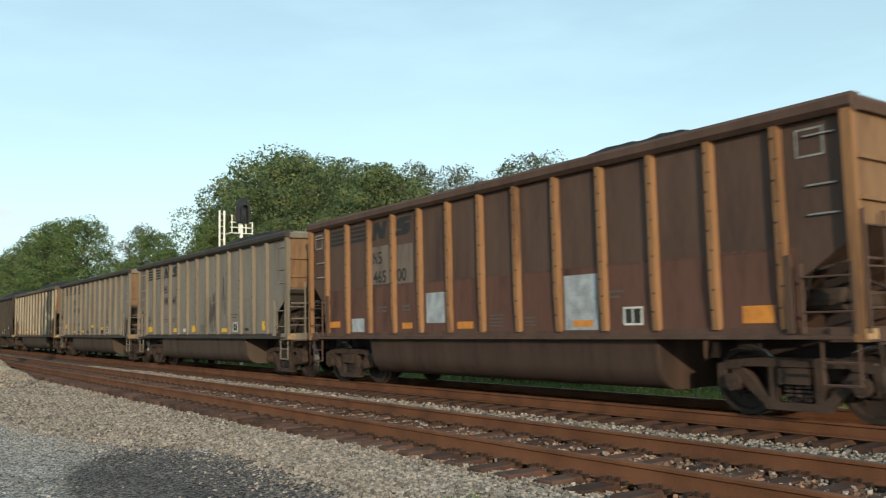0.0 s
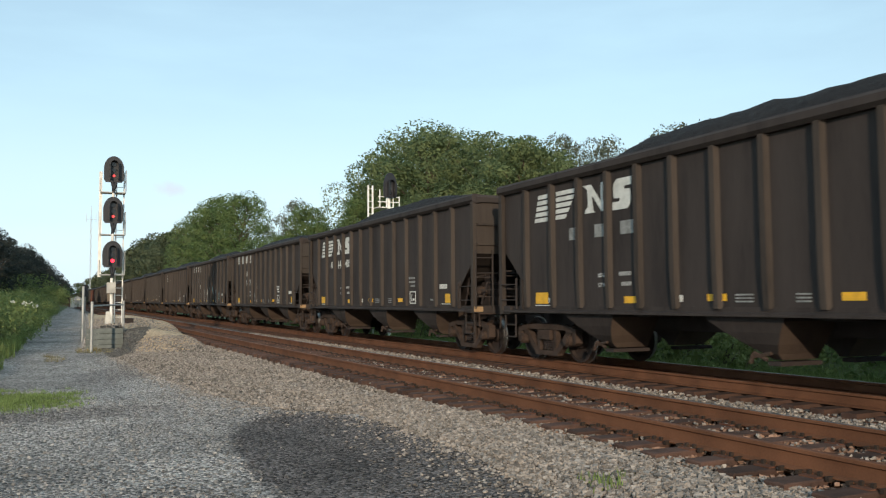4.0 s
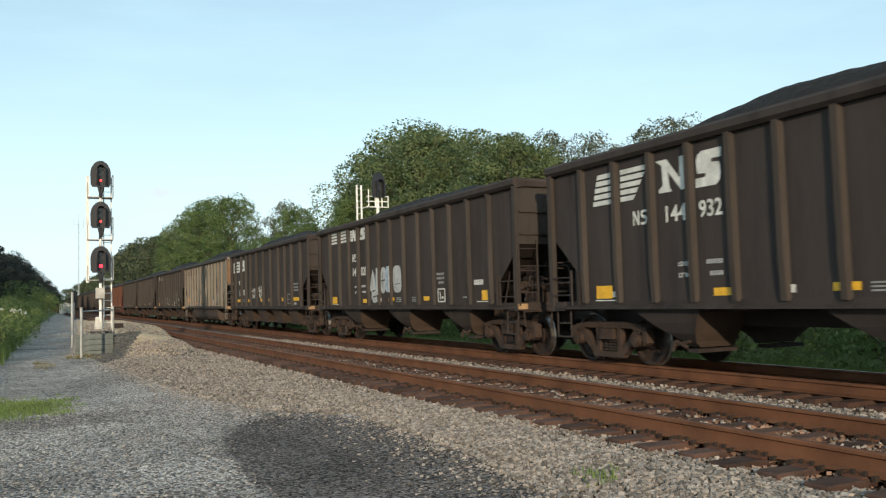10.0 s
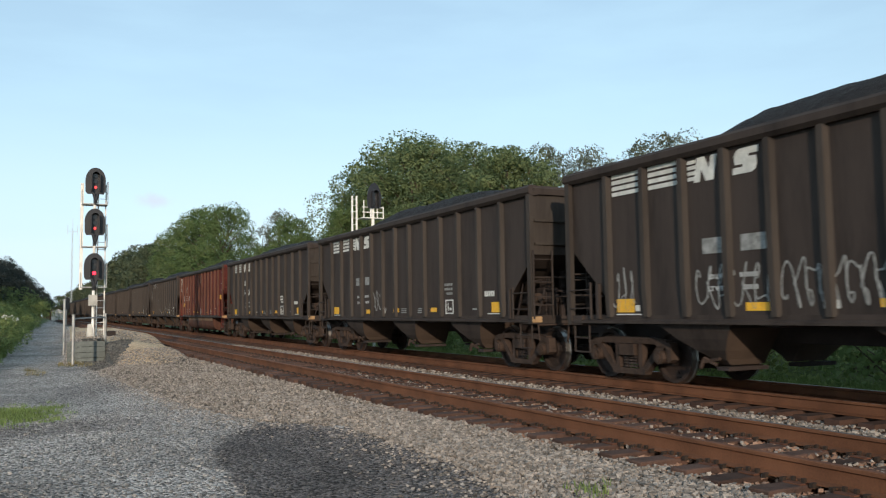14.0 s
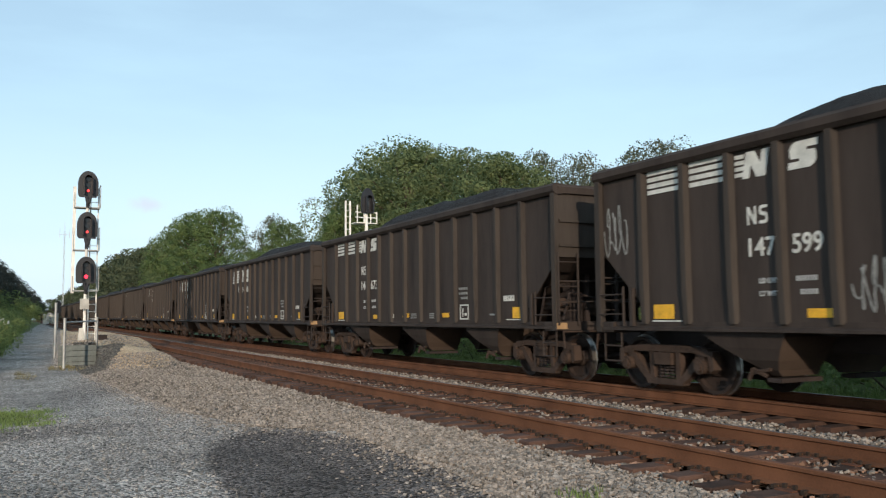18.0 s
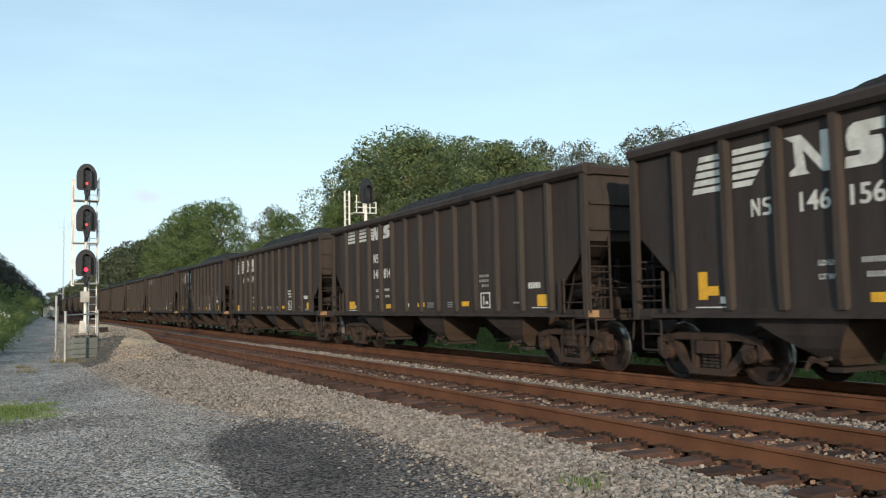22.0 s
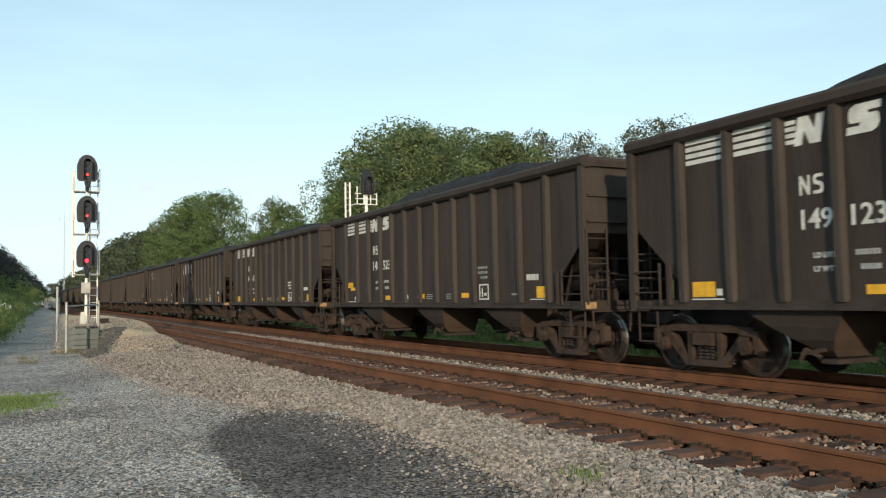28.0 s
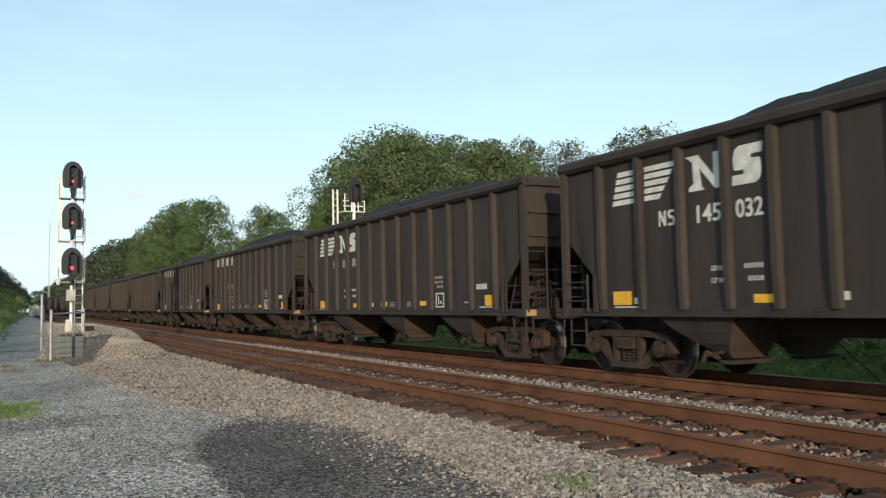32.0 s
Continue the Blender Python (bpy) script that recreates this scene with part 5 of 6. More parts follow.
def tub_gondola(paint, rib, chord, tub, low=None, start=1.03, step=0.935):
    """A bathtub gondola: thirteen riveted ribs and a rounded tub hung between the trucks."""
    ob = new("gondola_car")
    ribs = [start + step * k for k in range(13)]
    out = [(0.04, 3.7), (0.04, 2.35), (0.78, 1.72), (0.78, 1.12), (LEN - 0.82, 1.12), (LEN - 0.82, 1.72), (LEN - 0.04, 2.25), (LEN - 0.04, 3.7)]
    side_walls(ob, paint, rib, ribs, out, 0.11, 0.15, 1.15, chord)
    if low:
        part("lower_sheet", boxes((-1.4435, yu(LEN - 0.83), 1.16, -1.4405, yu(0.8), 2.14)), low, ob, "rustier lower side sheet")
    end_cage(ob, paint, rib, 0.8, 2.35, 1.72)
    bm = bmesh.new()
    prof = [(-1.42, 1.04)] + [(-1.0 - 0.38 * math.cos(a), 0.68 - 0.38 * math.sin(a)) for a in [math.pi / 2 * i / 7 for i in range(8)]]
    prof += [(-x, z) for x, z in prof[::-1]]
    rings = []
    for y, k in ((yu(2.72), 1.0), (yu(2.8), 1.0), (yu(10.55), 1.0), (yu(10.65), 1.0)):
        rings.append([bm.verts.new((x * (0.985 + 0.015 * k), y, 1.04 + (z - 1.04) * (0.12 + 0.88 * k))) for x, z in prof])
    for a, b in zip(rings, rings[1:]):
        for i in range(len(prof) - 1):
            bm.faces.new((a[i], a[i + 1], b[i + 1], b[i]))
    bm.faces.new(rings[0]), bm.faces.new(rings[-1])
    for f in bm.faces:
        f.smooth = len(f.verts) == 4
    part("tub", bm, tub, ob, "rounded dusty tub below the side sill")
    bm = bmesh.new()
    for u in ribs:   # bolt heads along the ribs of the near side
        for k in range(9):
            box(bm, -1.534, yu(u) - 0.013 + 0.02 * (-1) ** k, 1.4 + k * 0.26, -1.52, yu(u) + 0.013 + 0.02 * (-1) ** k, 1.426 + k * 0.26)
    part("bolt_heads", bm, M_UNDER, ob)["kind"] = "stuff"
    bm = boxes((-1.43, yu(LEN - 0.9), 2.13, -1.415, yu(0.9), 2.17))
    part("seam", bm, paint, ob)
    bm = bmesh.new()
    for k in range(82):
        box(bm, -1.455, yu(0.95 + 0.145 * k) - 0.02, 2.12, -1.445, yu(0.95 + 0.145 * k) + 0.02, 2.16)
    part("rivet_seam", bm, paint, ob)["kind"] = "stuff"
    for z in (2.5, 2.85, 3.45):
        for u in (0.3, LEN - 0.62):
            part("grab_iron", rods([((-1.47, yu(u), z), (-1.47, yu(u + 0.36), z)), ((-1.47, yu(u), z), (-1.42, yu(u), z)), ((-1.47, yu(u + 0.36), z), (-1.42, yu(u + 0.36), z))], 0.012, 5), M_GALV, ob)
    common(ob, paint, rib)
    return ob


# ---- markings ----
FACE = -1.445   # just outside the side sheet


def mark(name, ob, shapes, mat, label="", face=FACE):
    """Painted shapes, each an outline in (u, z), as thin plates on the near side."""
    key = (name, id(mat), str(shapes))
    if key in MARKS:
        one = part(name, MARKS[key], mat, ob, label)
    else:
        bm = bmesh.new()
        for pts in shapes:
            flat_poly(bm, [(u, z) for u, z in pts], face, 0.004)
        one = part(name, bm, mat, ob, label)
        MARKS[key] = one.data
    if len(shapes) > 1 and name in ("stencil", "stencil_box", "spray_tag", "number_bars", "underline", "owner_mark"):
        one["kind"] = "stuff"
    return one


MARKS = {}


def rect(u0, z0, u1, z1):
    return [(u0, z0), (u1, z0), (u1, z1), (u0, z1)]


def scaled(pts, u0, z0, u1, z1, lean=0.0):
    return [(u0 + (u1 - u0) * (p + lean * q), z0 + (z1 - z0) * q) for p, q in pts]


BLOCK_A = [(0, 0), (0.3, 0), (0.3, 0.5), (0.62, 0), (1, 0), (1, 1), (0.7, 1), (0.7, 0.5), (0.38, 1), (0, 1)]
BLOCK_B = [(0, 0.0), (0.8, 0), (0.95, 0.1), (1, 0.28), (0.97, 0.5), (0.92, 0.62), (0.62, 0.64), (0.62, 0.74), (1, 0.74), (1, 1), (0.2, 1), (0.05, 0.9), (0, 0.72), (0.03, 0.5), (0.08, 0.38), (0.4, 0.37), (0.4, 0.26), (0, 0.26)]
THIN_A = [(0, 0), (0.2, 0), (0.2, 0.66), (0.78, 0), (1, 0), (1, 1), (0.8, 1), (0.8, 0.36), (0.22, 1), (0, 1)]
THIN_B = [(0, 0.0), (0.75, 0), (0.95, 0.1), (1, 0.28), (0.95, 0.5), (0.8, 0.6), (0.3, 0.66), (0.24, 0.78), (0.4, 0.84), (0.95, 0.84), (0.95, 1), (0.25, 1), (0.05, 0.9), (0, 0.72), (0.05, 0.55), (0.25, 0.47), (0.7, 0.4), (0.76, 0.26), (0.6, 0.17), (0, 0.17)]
DIGITS = {}


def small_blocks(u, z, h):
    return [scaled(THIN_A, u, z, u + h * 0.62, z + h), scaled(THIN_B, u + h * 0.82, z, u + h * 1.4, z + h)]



def number(ob, text, u, z, h, mat, width=None):
    """Painted figures in the built-in font; u, z: their lower far corner."""
    key = (text, h)
    if key not in DIGITS:
        cu = bpy.data.curves.new("figures", "FONT")
        cu.body, cu.size, cu.resolution_u, cu.offset, cu.extrude = text, h * 1.38, 3, 0.006, 0.002
        tmp = bpy.data.objects.new("figures", cu)
        scene.collection.objects.link(tmp)
        dg = bpy.context.evaluated_depsgraph_get()
        me = bpy.data.meshes.new_from_object(tmp.evaluated_get(dg))
        bpy.data.objects.remove(tmp)
        me.materials.clear()
        v = np.empty(len(me.vertices) * 3)
        me.vertices.foreach_get("co", v)
        v = v.reshape(-1, 3)
        lo, hi = v.min(0), v.max(0)
        v = (v - [lo[0], lo[1], 0]) * [(width or (hi[0] - lo[0])) / (hi[0] - lo[0]), h / (hi[1] - lo[1]), 1]
        w = np.stack([-v[:, 2], -v[:, 0], v[:, 1]], -1)   # reads along -y on the side that faces -x
        me.vertices.foreach_set("co", w.ravel())
        me.update()
        me.materials.append(mat)
        DIGITS[key] = me
    one = part("number", DIGITS[key], mat, ob)
    one.location = (FACE - 0.003, yu(u), z)
    return one


def stripes(u0, z0, u1, z1, n=4, lean=0.0):
    out, h = [], (z1 - z0) / (n - 0.35)
    for k in range(n):
        a = z0 + k * h
        s = lean * (k / n)
        out.append([(u0 + s * 0.3, a), (u1 - lean * (1 - k / n) * 0.6, a), (u1 - lean * (1 - (k + 0.65) / n) * 0.6, a + h * 0.65), (u0 + s * 0.3 + lean * 0.05, a + h * 0.65)])
    return out


def fan(a0, a1, b0, b1, z0, z1, n=5):
    """Level stripes between two slanting edges: a at the far side, b at the near one, from the bottom to the top."""
    out = []
    for k in range(n):
        p, q = k / (n - 0.3), (k + 0.7) / (n - 0.3)
        out.append([(a0 + (a1 - a0) * p, z0 + (z1 - z0) * p), (b0 + (b1 - b0) * p, z0 + (z1 - z0) * p), (b0 + (b1 - b0) * q, z0 + (z1 - z0) * q), (a0 + (a1 - a0) * q, z0 + (z1 - z0) * q)])
    return out


def scribble(ob, u0, z0, u1, z1, mat, seed, strokes=9, thick=0.03):
    """Unreadable spray tags: one looping scrawl of their size."""
    r = np.random.default_rng(seed)
    n, turns = strokes * 7, strokes * 0.45
    ph, pts = r.uniform(0, 6.28, 4), []
    for k in range(n + 1):
        t = k / n
        a = 2 * math.pi * turns * t
        pts.append((u0 + (u1 - u0) * (t + 0.45 / strokes * math.sin(2 * a + ph[0]) + 0.6 / strokes * math.cos(a + ph[1])),
                    (z0 + z1) / 2 + (z1 - z0) * (0.36 * math.sin(a + ph[2]) + 0.14 * math.sin(2.63 * a + ph[3]))))
    shapes = []
    for (a, p), (b, q) in zip(pts, pts[1:]):
        d = math.hypot(b - a, q - p) or 1.0
        x, z = -(q - p) / d * thick / 2, (b - a) / d * thick / 2
        shapes.append([(a - x, p - z), (b - x, q - z), (b + x, q + z), (a + x, p + z)])
    return mark("spray_tag", ob, shapes, mat, "unreadable pale spray-painted tag")


def dashes(u0, z0, u1, z1, n):
    """A line of n small bars."""
    w = (u1 - u0) / n
    return [rect(u0 + w * k, z0, u0 + w * (k + 0.72), z1) for k in range(n)]


def small_print(ob, mat):
    number(ob, "LD LMT", 3.54, 1.71, 0.075, M_SPRAY, 0.34)
    number(ob, "LT WT", 3.54, 1.53, 0.075, M_SPRAY, 0.3)
    mark("stencil", ob, dashes(4.16, 1.72, 4.5, 1.79, 6) + dashes(4.22, 1.54, 4.5, 1.61, 5), M_SPRAY)
    mark("stencil_box", ob, [rect(9.62, 1.21, 9.66, 1.56), rect(10.0, 1.21, 10.04, 1.56), rect(9.66, 1.21, 10.0, 1.24), rect(9.66, 1.53, 10.0, 1.56), rect(9.74, 1.28, 9.78, 1.48), rect(9.84, 1.3, 9.94, 1.36)], M_WHITE)
    mark("stencil", ob, [rect(9.58 + 0.11 * i, z, 9.66 + 0.11 * i, z + 0.06) for i in range(4) for z in (1.68, 1.79, 1.9) if (i, z) != (0, 1.68)], mat)
    mark("stencil", ob, [rect(6.9, 1.24 + 0.05 * k, 7.25, 1.265 + 0.05 * k) for k in range(3)] + [rect(8.0, 1.24 + 0.05 * k, 8.25, 1.265 + 0.05 * k) for k in range(3)] + [rect(11.0, 1.3, 11.25, 1.34)], M_FAINT)
    mark("stencil", ob, [rect(11.58 + 0.09 * i, 1.6, 11.65 + 0.09 * i, 1.72) for i in range(5)] + [rect(11.7, 1.2, 12.4, 1.22), rect(12.4, 1.24, 12.44, 1.68)], M_WHITE)


def reflectors(ob, r, seed):
    first_sheet = {122: (1.38, 1.3, 1.56, 1.72), 129: (1.3, 1.62, 1.72, 1.78)}.get(seed, (1.34, 1.22, 1.8, 1.45))
    if seed in (122, 129):
        mark("reflector", ob, [rect(1.56, 1.36, 1.8, 1.5) if seed == 122 else rect(1.5, 1.53, 1.92, 1.62)], M_YELLOW, "yellow reflective sheet")
    for u0, z0, u1, z1 in (first_sheet, (4.28, 1.23, 4.7, 1.35), (6.35, 1.26, 6.75, 1.37), (8.75, 1.26, 9.1, 1.37), (11.92, 1.24, 12.32, 1.47)):
        d = r.uniform(-0.04, 0.04)
        mark("reflector", ob, [rect(u0 + d, z0, u1 + d, z1)], M_YELLOW, "yellow reflective sheet")
    mark("reflector", ob, [rect(5.55, 1.25, 5.78, 1.36)], M_WHITE, "white reflective sheet")
    mark("underline", ob, [rect(1.34, 1.175, 2.0, 1.195)] + ([rect(1.84, 1.24, 1.95, 1.34)] if r.uniform() > 0.5 else []), M_WHITE)


def hopper_marks(ob, style, digits, seed):
    r = np.random.default_rng(seed)
    reflectors(ob, r, seed)
    small_print(ob, M_FAINT if r.uniform() > 0.35 else M_WHITE)
    if style == 1:
        mark("logo_stripes", ob, stripes(1.3, 3.26, 2.04, 3.64), M_WHITE, "four white stripes of the railway emblem")
        mark("logo_stripes", ob, stripes(2.26, 3.25, 2.96, 3.64), M_WHITE, "four white stripes of the railway emblem")
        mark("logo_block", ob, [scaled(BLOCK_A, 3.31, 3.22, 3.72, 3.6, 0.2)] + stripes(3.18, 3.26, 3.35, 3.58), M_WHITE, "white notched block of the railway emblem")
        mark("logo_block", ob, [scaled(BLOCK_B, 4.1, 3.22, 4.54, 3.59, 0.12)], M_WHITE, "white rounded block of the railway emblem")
        if digits:
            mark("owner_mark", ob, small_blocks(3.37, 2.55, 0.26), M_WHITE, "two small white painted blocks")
            number(ob, digits[0], 3.38, 2.09, 0.27, M_WHITE, 0.47)
            number(ob, digits[1], 4.12, 2.09, 0.27, M_WHITE, 0.48)
        else:
            mark("number_bars", ob, [rect(3.44, 2.1, 3.88, 2.34), rect(4.2, 2.1, 4.66, 2.34)], M_FAINT)
    else:
        mark("logo_stripes", ob, fan(1.36, 1.52, 1.97, 1.97, 2.91, 3.47), M_WHITE, "slanting white stripes of the railway emblem")
        mark("logo_stripes", ob, fan(2.16, 2.18, 2.5, 2.92, 2.91, 3.47), M_WHITE, "slanting white stripes of the railway emblem")
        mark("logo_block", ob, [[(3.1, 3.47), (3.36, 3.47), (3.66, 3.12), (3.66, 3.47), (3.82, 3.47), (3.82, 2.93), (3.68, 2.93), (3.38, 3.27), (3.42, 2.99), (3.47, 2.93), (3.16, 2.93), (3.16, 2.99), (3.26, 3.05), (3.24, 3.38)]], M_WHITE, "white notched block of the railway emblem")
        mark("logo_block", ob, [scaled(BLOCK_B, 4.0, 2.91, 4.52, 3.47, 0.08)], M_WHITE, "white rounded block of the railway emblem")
        if digits:
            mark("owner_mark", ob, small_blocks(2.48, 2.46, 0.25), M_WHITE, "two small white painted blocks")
            number(ob, digits[0], 3.3, 2.44, 0.27, M_WHITE, 0.47)
            number(ob, digits[1], 4.05, 2.44, 0.27, M_WHITE, 0.48)
        else:
            mark("number_bars", ob, [rect(2.62, 2.46, 3.0, 2.7), rect(3.45, 2.46, 3.9, 2.7), rect(4.22, 2.46, 4.66, 2.7)], M_FAINT)


SHEETS = {1: ((0.92, 1.42, 1.29, 1.43), (4.07, 4.44, 1.24, 1.36), (5.97, 6.45, 1.22, 1.35), (9.02, 9.44, 1.22, 1.32), (12.05, 12.5, 1.23, 1.45)),
          2: ((1.18, 1.7, 1.25, 1.45), (4.2, 4.62, 1.25, 1.37), (6.1, 6.5, 1.24, 1.45), (8.82, 9.26, 1.22, 1.34), (11.85, 12.3, 1.26, 1.5)),
          3: ((1.15, 1.62, 1.48, 1.7), (3.14, 3.64, 1.24, 1.35), (5.04, 5.5, 1.26, 1.39), (6.9, 7.36, 1.49, 1.63), (8.71, 9.15, 1.38, 1.51), (11.9, 12.35, 1.26, 1.5)),
          4: ((0.95, 1.4, 1.27, 1.42), (4.05, 4.45, 1.25, 1.37), (6.95, 7.4, 1.25, 1.37), (12.0, 12.45, 1.25, 1.45)),
          5: ((1.1, 1.58, 1.38, 1.72), (4.15, 4.6, 1.28, 1.46), (6.05, 6.5, 1.36, 1.64), (8.85, 9.3, 1.24, 1.42), (11.85, 12.3, 1.2, 1.46))}
DARK_SHEETS = {3: ((4.13, 1.24, 4.6, 1.35), (5.95, 1.24, 6.44, 1.36), (8.72, 1.22, 9.16, 1.36)), 5: ((4.15, 1.2, 4.6, 1.28), (6.05, 1.26, 6.5, 1.36), (8.85, 1.18, 9.3, 1.24), (10.6, 1.24, 10.9, 1.34)), 2: ((10.62, 1.25, 10.9, 1.33),)}


def gondola_marks(ob, ink, digits, seed, patches=(), orange=False, dx=0.0):
    mark("logo_stripes", ob, stripes(1.14 + dx, 3.2, 1.84 + dx, 3.55), ink, "dark stripes of the railway emblem")
    mark("logo_stripes", ob, stripes(2.08 + dx, 3.2, 2.78 + dx, 3.55), ink, "dark stripes of the railway emblem")
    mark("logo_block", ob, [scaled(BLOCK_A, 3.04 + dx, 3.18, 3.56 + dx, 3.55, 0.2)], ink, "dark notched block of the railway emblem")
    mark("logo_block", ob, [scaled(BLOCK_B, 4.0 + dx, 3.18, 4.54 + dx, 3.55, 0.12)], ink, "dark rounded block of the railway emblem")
    if digits:
        mark("owner_mark", ob, small_blocks(3.08 + dx, 2.64, 0.26), ink, "two small dark painted blocks")
        number(ob, digits[0], 3.08 + dx, 2.22, 0.27, ink, 0.52)
        number(ob, digits[1], 4.03 + dx, 2.22, 0.27, ink, 0.36)
    for u0, u1, z0, z1 in SHEETS[seed]:
        if seed == 3:
            mark("reflector_border", ob, [rect(u0 - 0.03, z0 - 0.03, u1 + 0.04, z1 + 0.03)], M_INK, "dark worn border", FACE + 0.003)
        mark("reflector", ob, [rect(u0, z0, u1, z1)], M_ORANGE if orange else M_YELLOW, "faded reflective sheet")
    for one in DARK_SHEETS.get(seed, ()):
        mark("painted_out_panel", ob, [rect(*one)], M_UNDER, "dark painted-out rectangle")
    if seed in (2, 5):
        mark("reflector", ob, [rect(5.22, 1.24, 5.5, 1.35)], M_WHITE, "white reflective sheet")
    faint = ink if seed == 3 else M_SMEAR
    mark("stencil", ob, [rect(3.1, 1.68, 3.26, 1.72), rect(3.32, 1.68, 3.5, 1.72), rect(3.1, 1.6, 3.22, 1.64), rect(3.3, 1.6, 3.46, 1.64), rect(4.05, 1.68, 4.35, 1.72), rect(4.08, 1.6, 4.35, 1.64)], faint)
    mark("stencil", ob, [rect(6.92, 1.25 + 0.06 * k, 7.3, 1.275 + 0.06 * k) for k in range(4)] + [rect(7.85, 1.25 + 0.06 * k, 8.15, 1.275 + 0.06 * k) for k in range(3)] + [rect(9.6, 1.72, 10.1, 1.75), rect(9.62, 1.64, 10.0, 1.67)], faint)
    v = 10.06 if seed in (1, 4) else 9.72
    mark("stencil_box", ob, [rect(v, 1.23, v + 0.035, 1.5), rect(v + 0.33, 1.23, v + 0.365, 1.5), rect(v + 0.035, 1.23, v + 0.33, 1.26), rect(v + 0.035, 1.47, v + 0.33, 1.5), rect(v + 0.165, 1.26, v + 0.19, 1.47)], M_WHITE)
    mark("stencil_ground", ob, [rect(v + 0.03, 1.25, v + 0.34, 1.48)], M_INK, "dark ground of a stencilled box", FACE + 0.002)
    for u0, z0, u1, z1, mat in patches:
        mark("repair_patch", ob, [rect(u0, z0, u1, z1)], mat, "pale repaired paint patch", FACE + 0.003)


def streaks(ob, u0, u1, z0, z1, n, mat, seed):
    """Runs of soot and rust water down the side, thin and ragged, clear of the ribs."""
    r = np.random.default_rng(seed)
    shapes = []
    for k in range(n):
        u, w = r.uniform(u0, u1), r.uniform(0.012, 0.05)
        a, b = r.uniform(z0, (z0 + z1) / 2), r.uniform((z0 + z1) / 2, z1)
        shapes.append([(u - w * 0.3, a), (u + w * 0.2, a + 0.1), (u + w, (a + b) / 2), (u + w * 0.6, b - 0.1), (u + w * 0.2, b), (u - w * 0.5, b - 0.15), (u - w * 0.8, (a + b) / 2 - 0.1)])
    one = mark("stain", ob, shapes, mat, "dark runs of soot and rust", FACE + 0.0035)
    one["kind"] = "stuff"


# the cars in their order, from the first that is seen; style, figures
STYLES = {4: (2, None), 5: (2, ("146", "408")), 6: (1, ("148", "731")), 7: (1, ("148", "133")), 8: (2, ("145", "354")), 9: (1, ("146", "530")), 10: (2, ("144", "932")),
          11: (1, ("147", "028")), 14: (1, None), 15: (1, None), 16: (1, ("149", "240")), 18: (1, ("147", "599")), 19: (1, ("146", "673")), 20: (2, ("145", "680")),
          21: (2, ("146", "306")), 22: (2, ("146", "156")), 23: (1, ("148", "814")), 24: (2, ("145", "395")), 25: (2, ("144", "973")), 26: (1, None), 27: (1, ("146", "954")),
          28: (1, ("149", "123")), 29: (1, ("148", "523")), 30: (1, ("148", "437")), 31: (2, ("145", "425")), 32: (2, ("145", "032")), 33: (2, None)}
HOPPERS = [hopper(M_BLACK, M_BLACK_RIB, 0.15), hopper(M_SOOT, M_SOOT_RIB), plain(hopper(M_SOOT, M_SOOT_RIB))]
first = [True, True, True]
cars = []
for i in range(57):
    if i in (0, 1, 2, 3, 13, 17):
        paint, rib, label = {0: (M_BROWN, M_BROWN_RIB, "rust-brown bathtub gondola with tan ribs, loaded with coal"), 1: (M_GREY, M_GREY_RIB, "dusty grey bathtub gondola loaded with coal"),
                             2: (M_GREY, M_GREY_RIB, "grey bathtub gondola with yellow reflectors, loaded with coal"), 3: (M_TAN, M_TAN_RIB, "dirty tan bathtub gondola with pale ribs"),
                             13: (M_GREY, M_GREY_RIB, "streaked light grey bathtub gondola heaped with coal"), 17: (M_RED, M_RED_RIB, "oxide-red bathtub gondola heaped with coal")}[i]
        ob = tub_gondola(paint, rib, M_SOOT_RIB if i in (1, 2, 13, 17) else paint, {0: M_TUB_BROWN, 17: M_TUB_RED}.get(i, M_TUB), M_BROWN_LOW if i == 0 else None, *((0.86, 0.983) if i in (0, 3) else (1.03, 0.935)))
        tagged(ob, label, "rail car", "cars of the coal train")
    elif i == 12:
        ob = tagged(big_hopper(M_SOOT, M_SOOT_RIB), "brown-black four-bay hopper with white emblem and spray tags", "rail car", "cars of the coal train")
    else:
        k = 2 if i > 38 else 0 if STYLES.get(i, (i % 3 and 1 or 2, 0))[0] == 2 else 1
        if first[k]:
            ob, first[k] = HOPPERS[k], False
        else:
            ob = copy_thing(HOPPERS[k], pose(0, 0, 0))
        tagged(ob, "sooty black three-bay hopper loaded with coal" if k == 0 else "brownish black three-bay hopper loaded with coal", "rail car", "cars of the coal train")
    cars.append(ob)
for i, ob in enumerate(cars):
    part("coal_load", OWN_COAL.get(i, COAL[(i * 3) % 5]), M_COAL, ob, "heaped black coal")
    if i in STYLES:
        hopper_marks(ob, *STYLES[i], 100 + i)
    elif 33 < i < 36:
        hopper_marks(ob, 2 if i % 3 == 0 else 1, None, 100 + i)
gondola_marks(cars[0], M_INK, ("465", "00"), 1, ((2.9, 2.2, 3.62, 3.02, M_TAUPE), (3.9, 2.17, 4.5, 2.98, M_TAUPE), (4.96, 1.34, 5.58, 1.93, M_PATCH), (8.84, 1.15, 9.55, 2.03, M_PATCH), (1.98, 1.18, 2.52, 1.48, M_PATCH)), True, -0.13)
streaks(cars[1], 7.7, 8.35, 1.2, 2.5, 26, M_STAIN, 1)
streaks(cars[1], 8.7, 9.3, 1.5, 3.2, 6, M_STAIN, 2)
streaks(cars[1], 1.2, 1.8, 1.2, 2.2, 7, M_STAIN, 3)
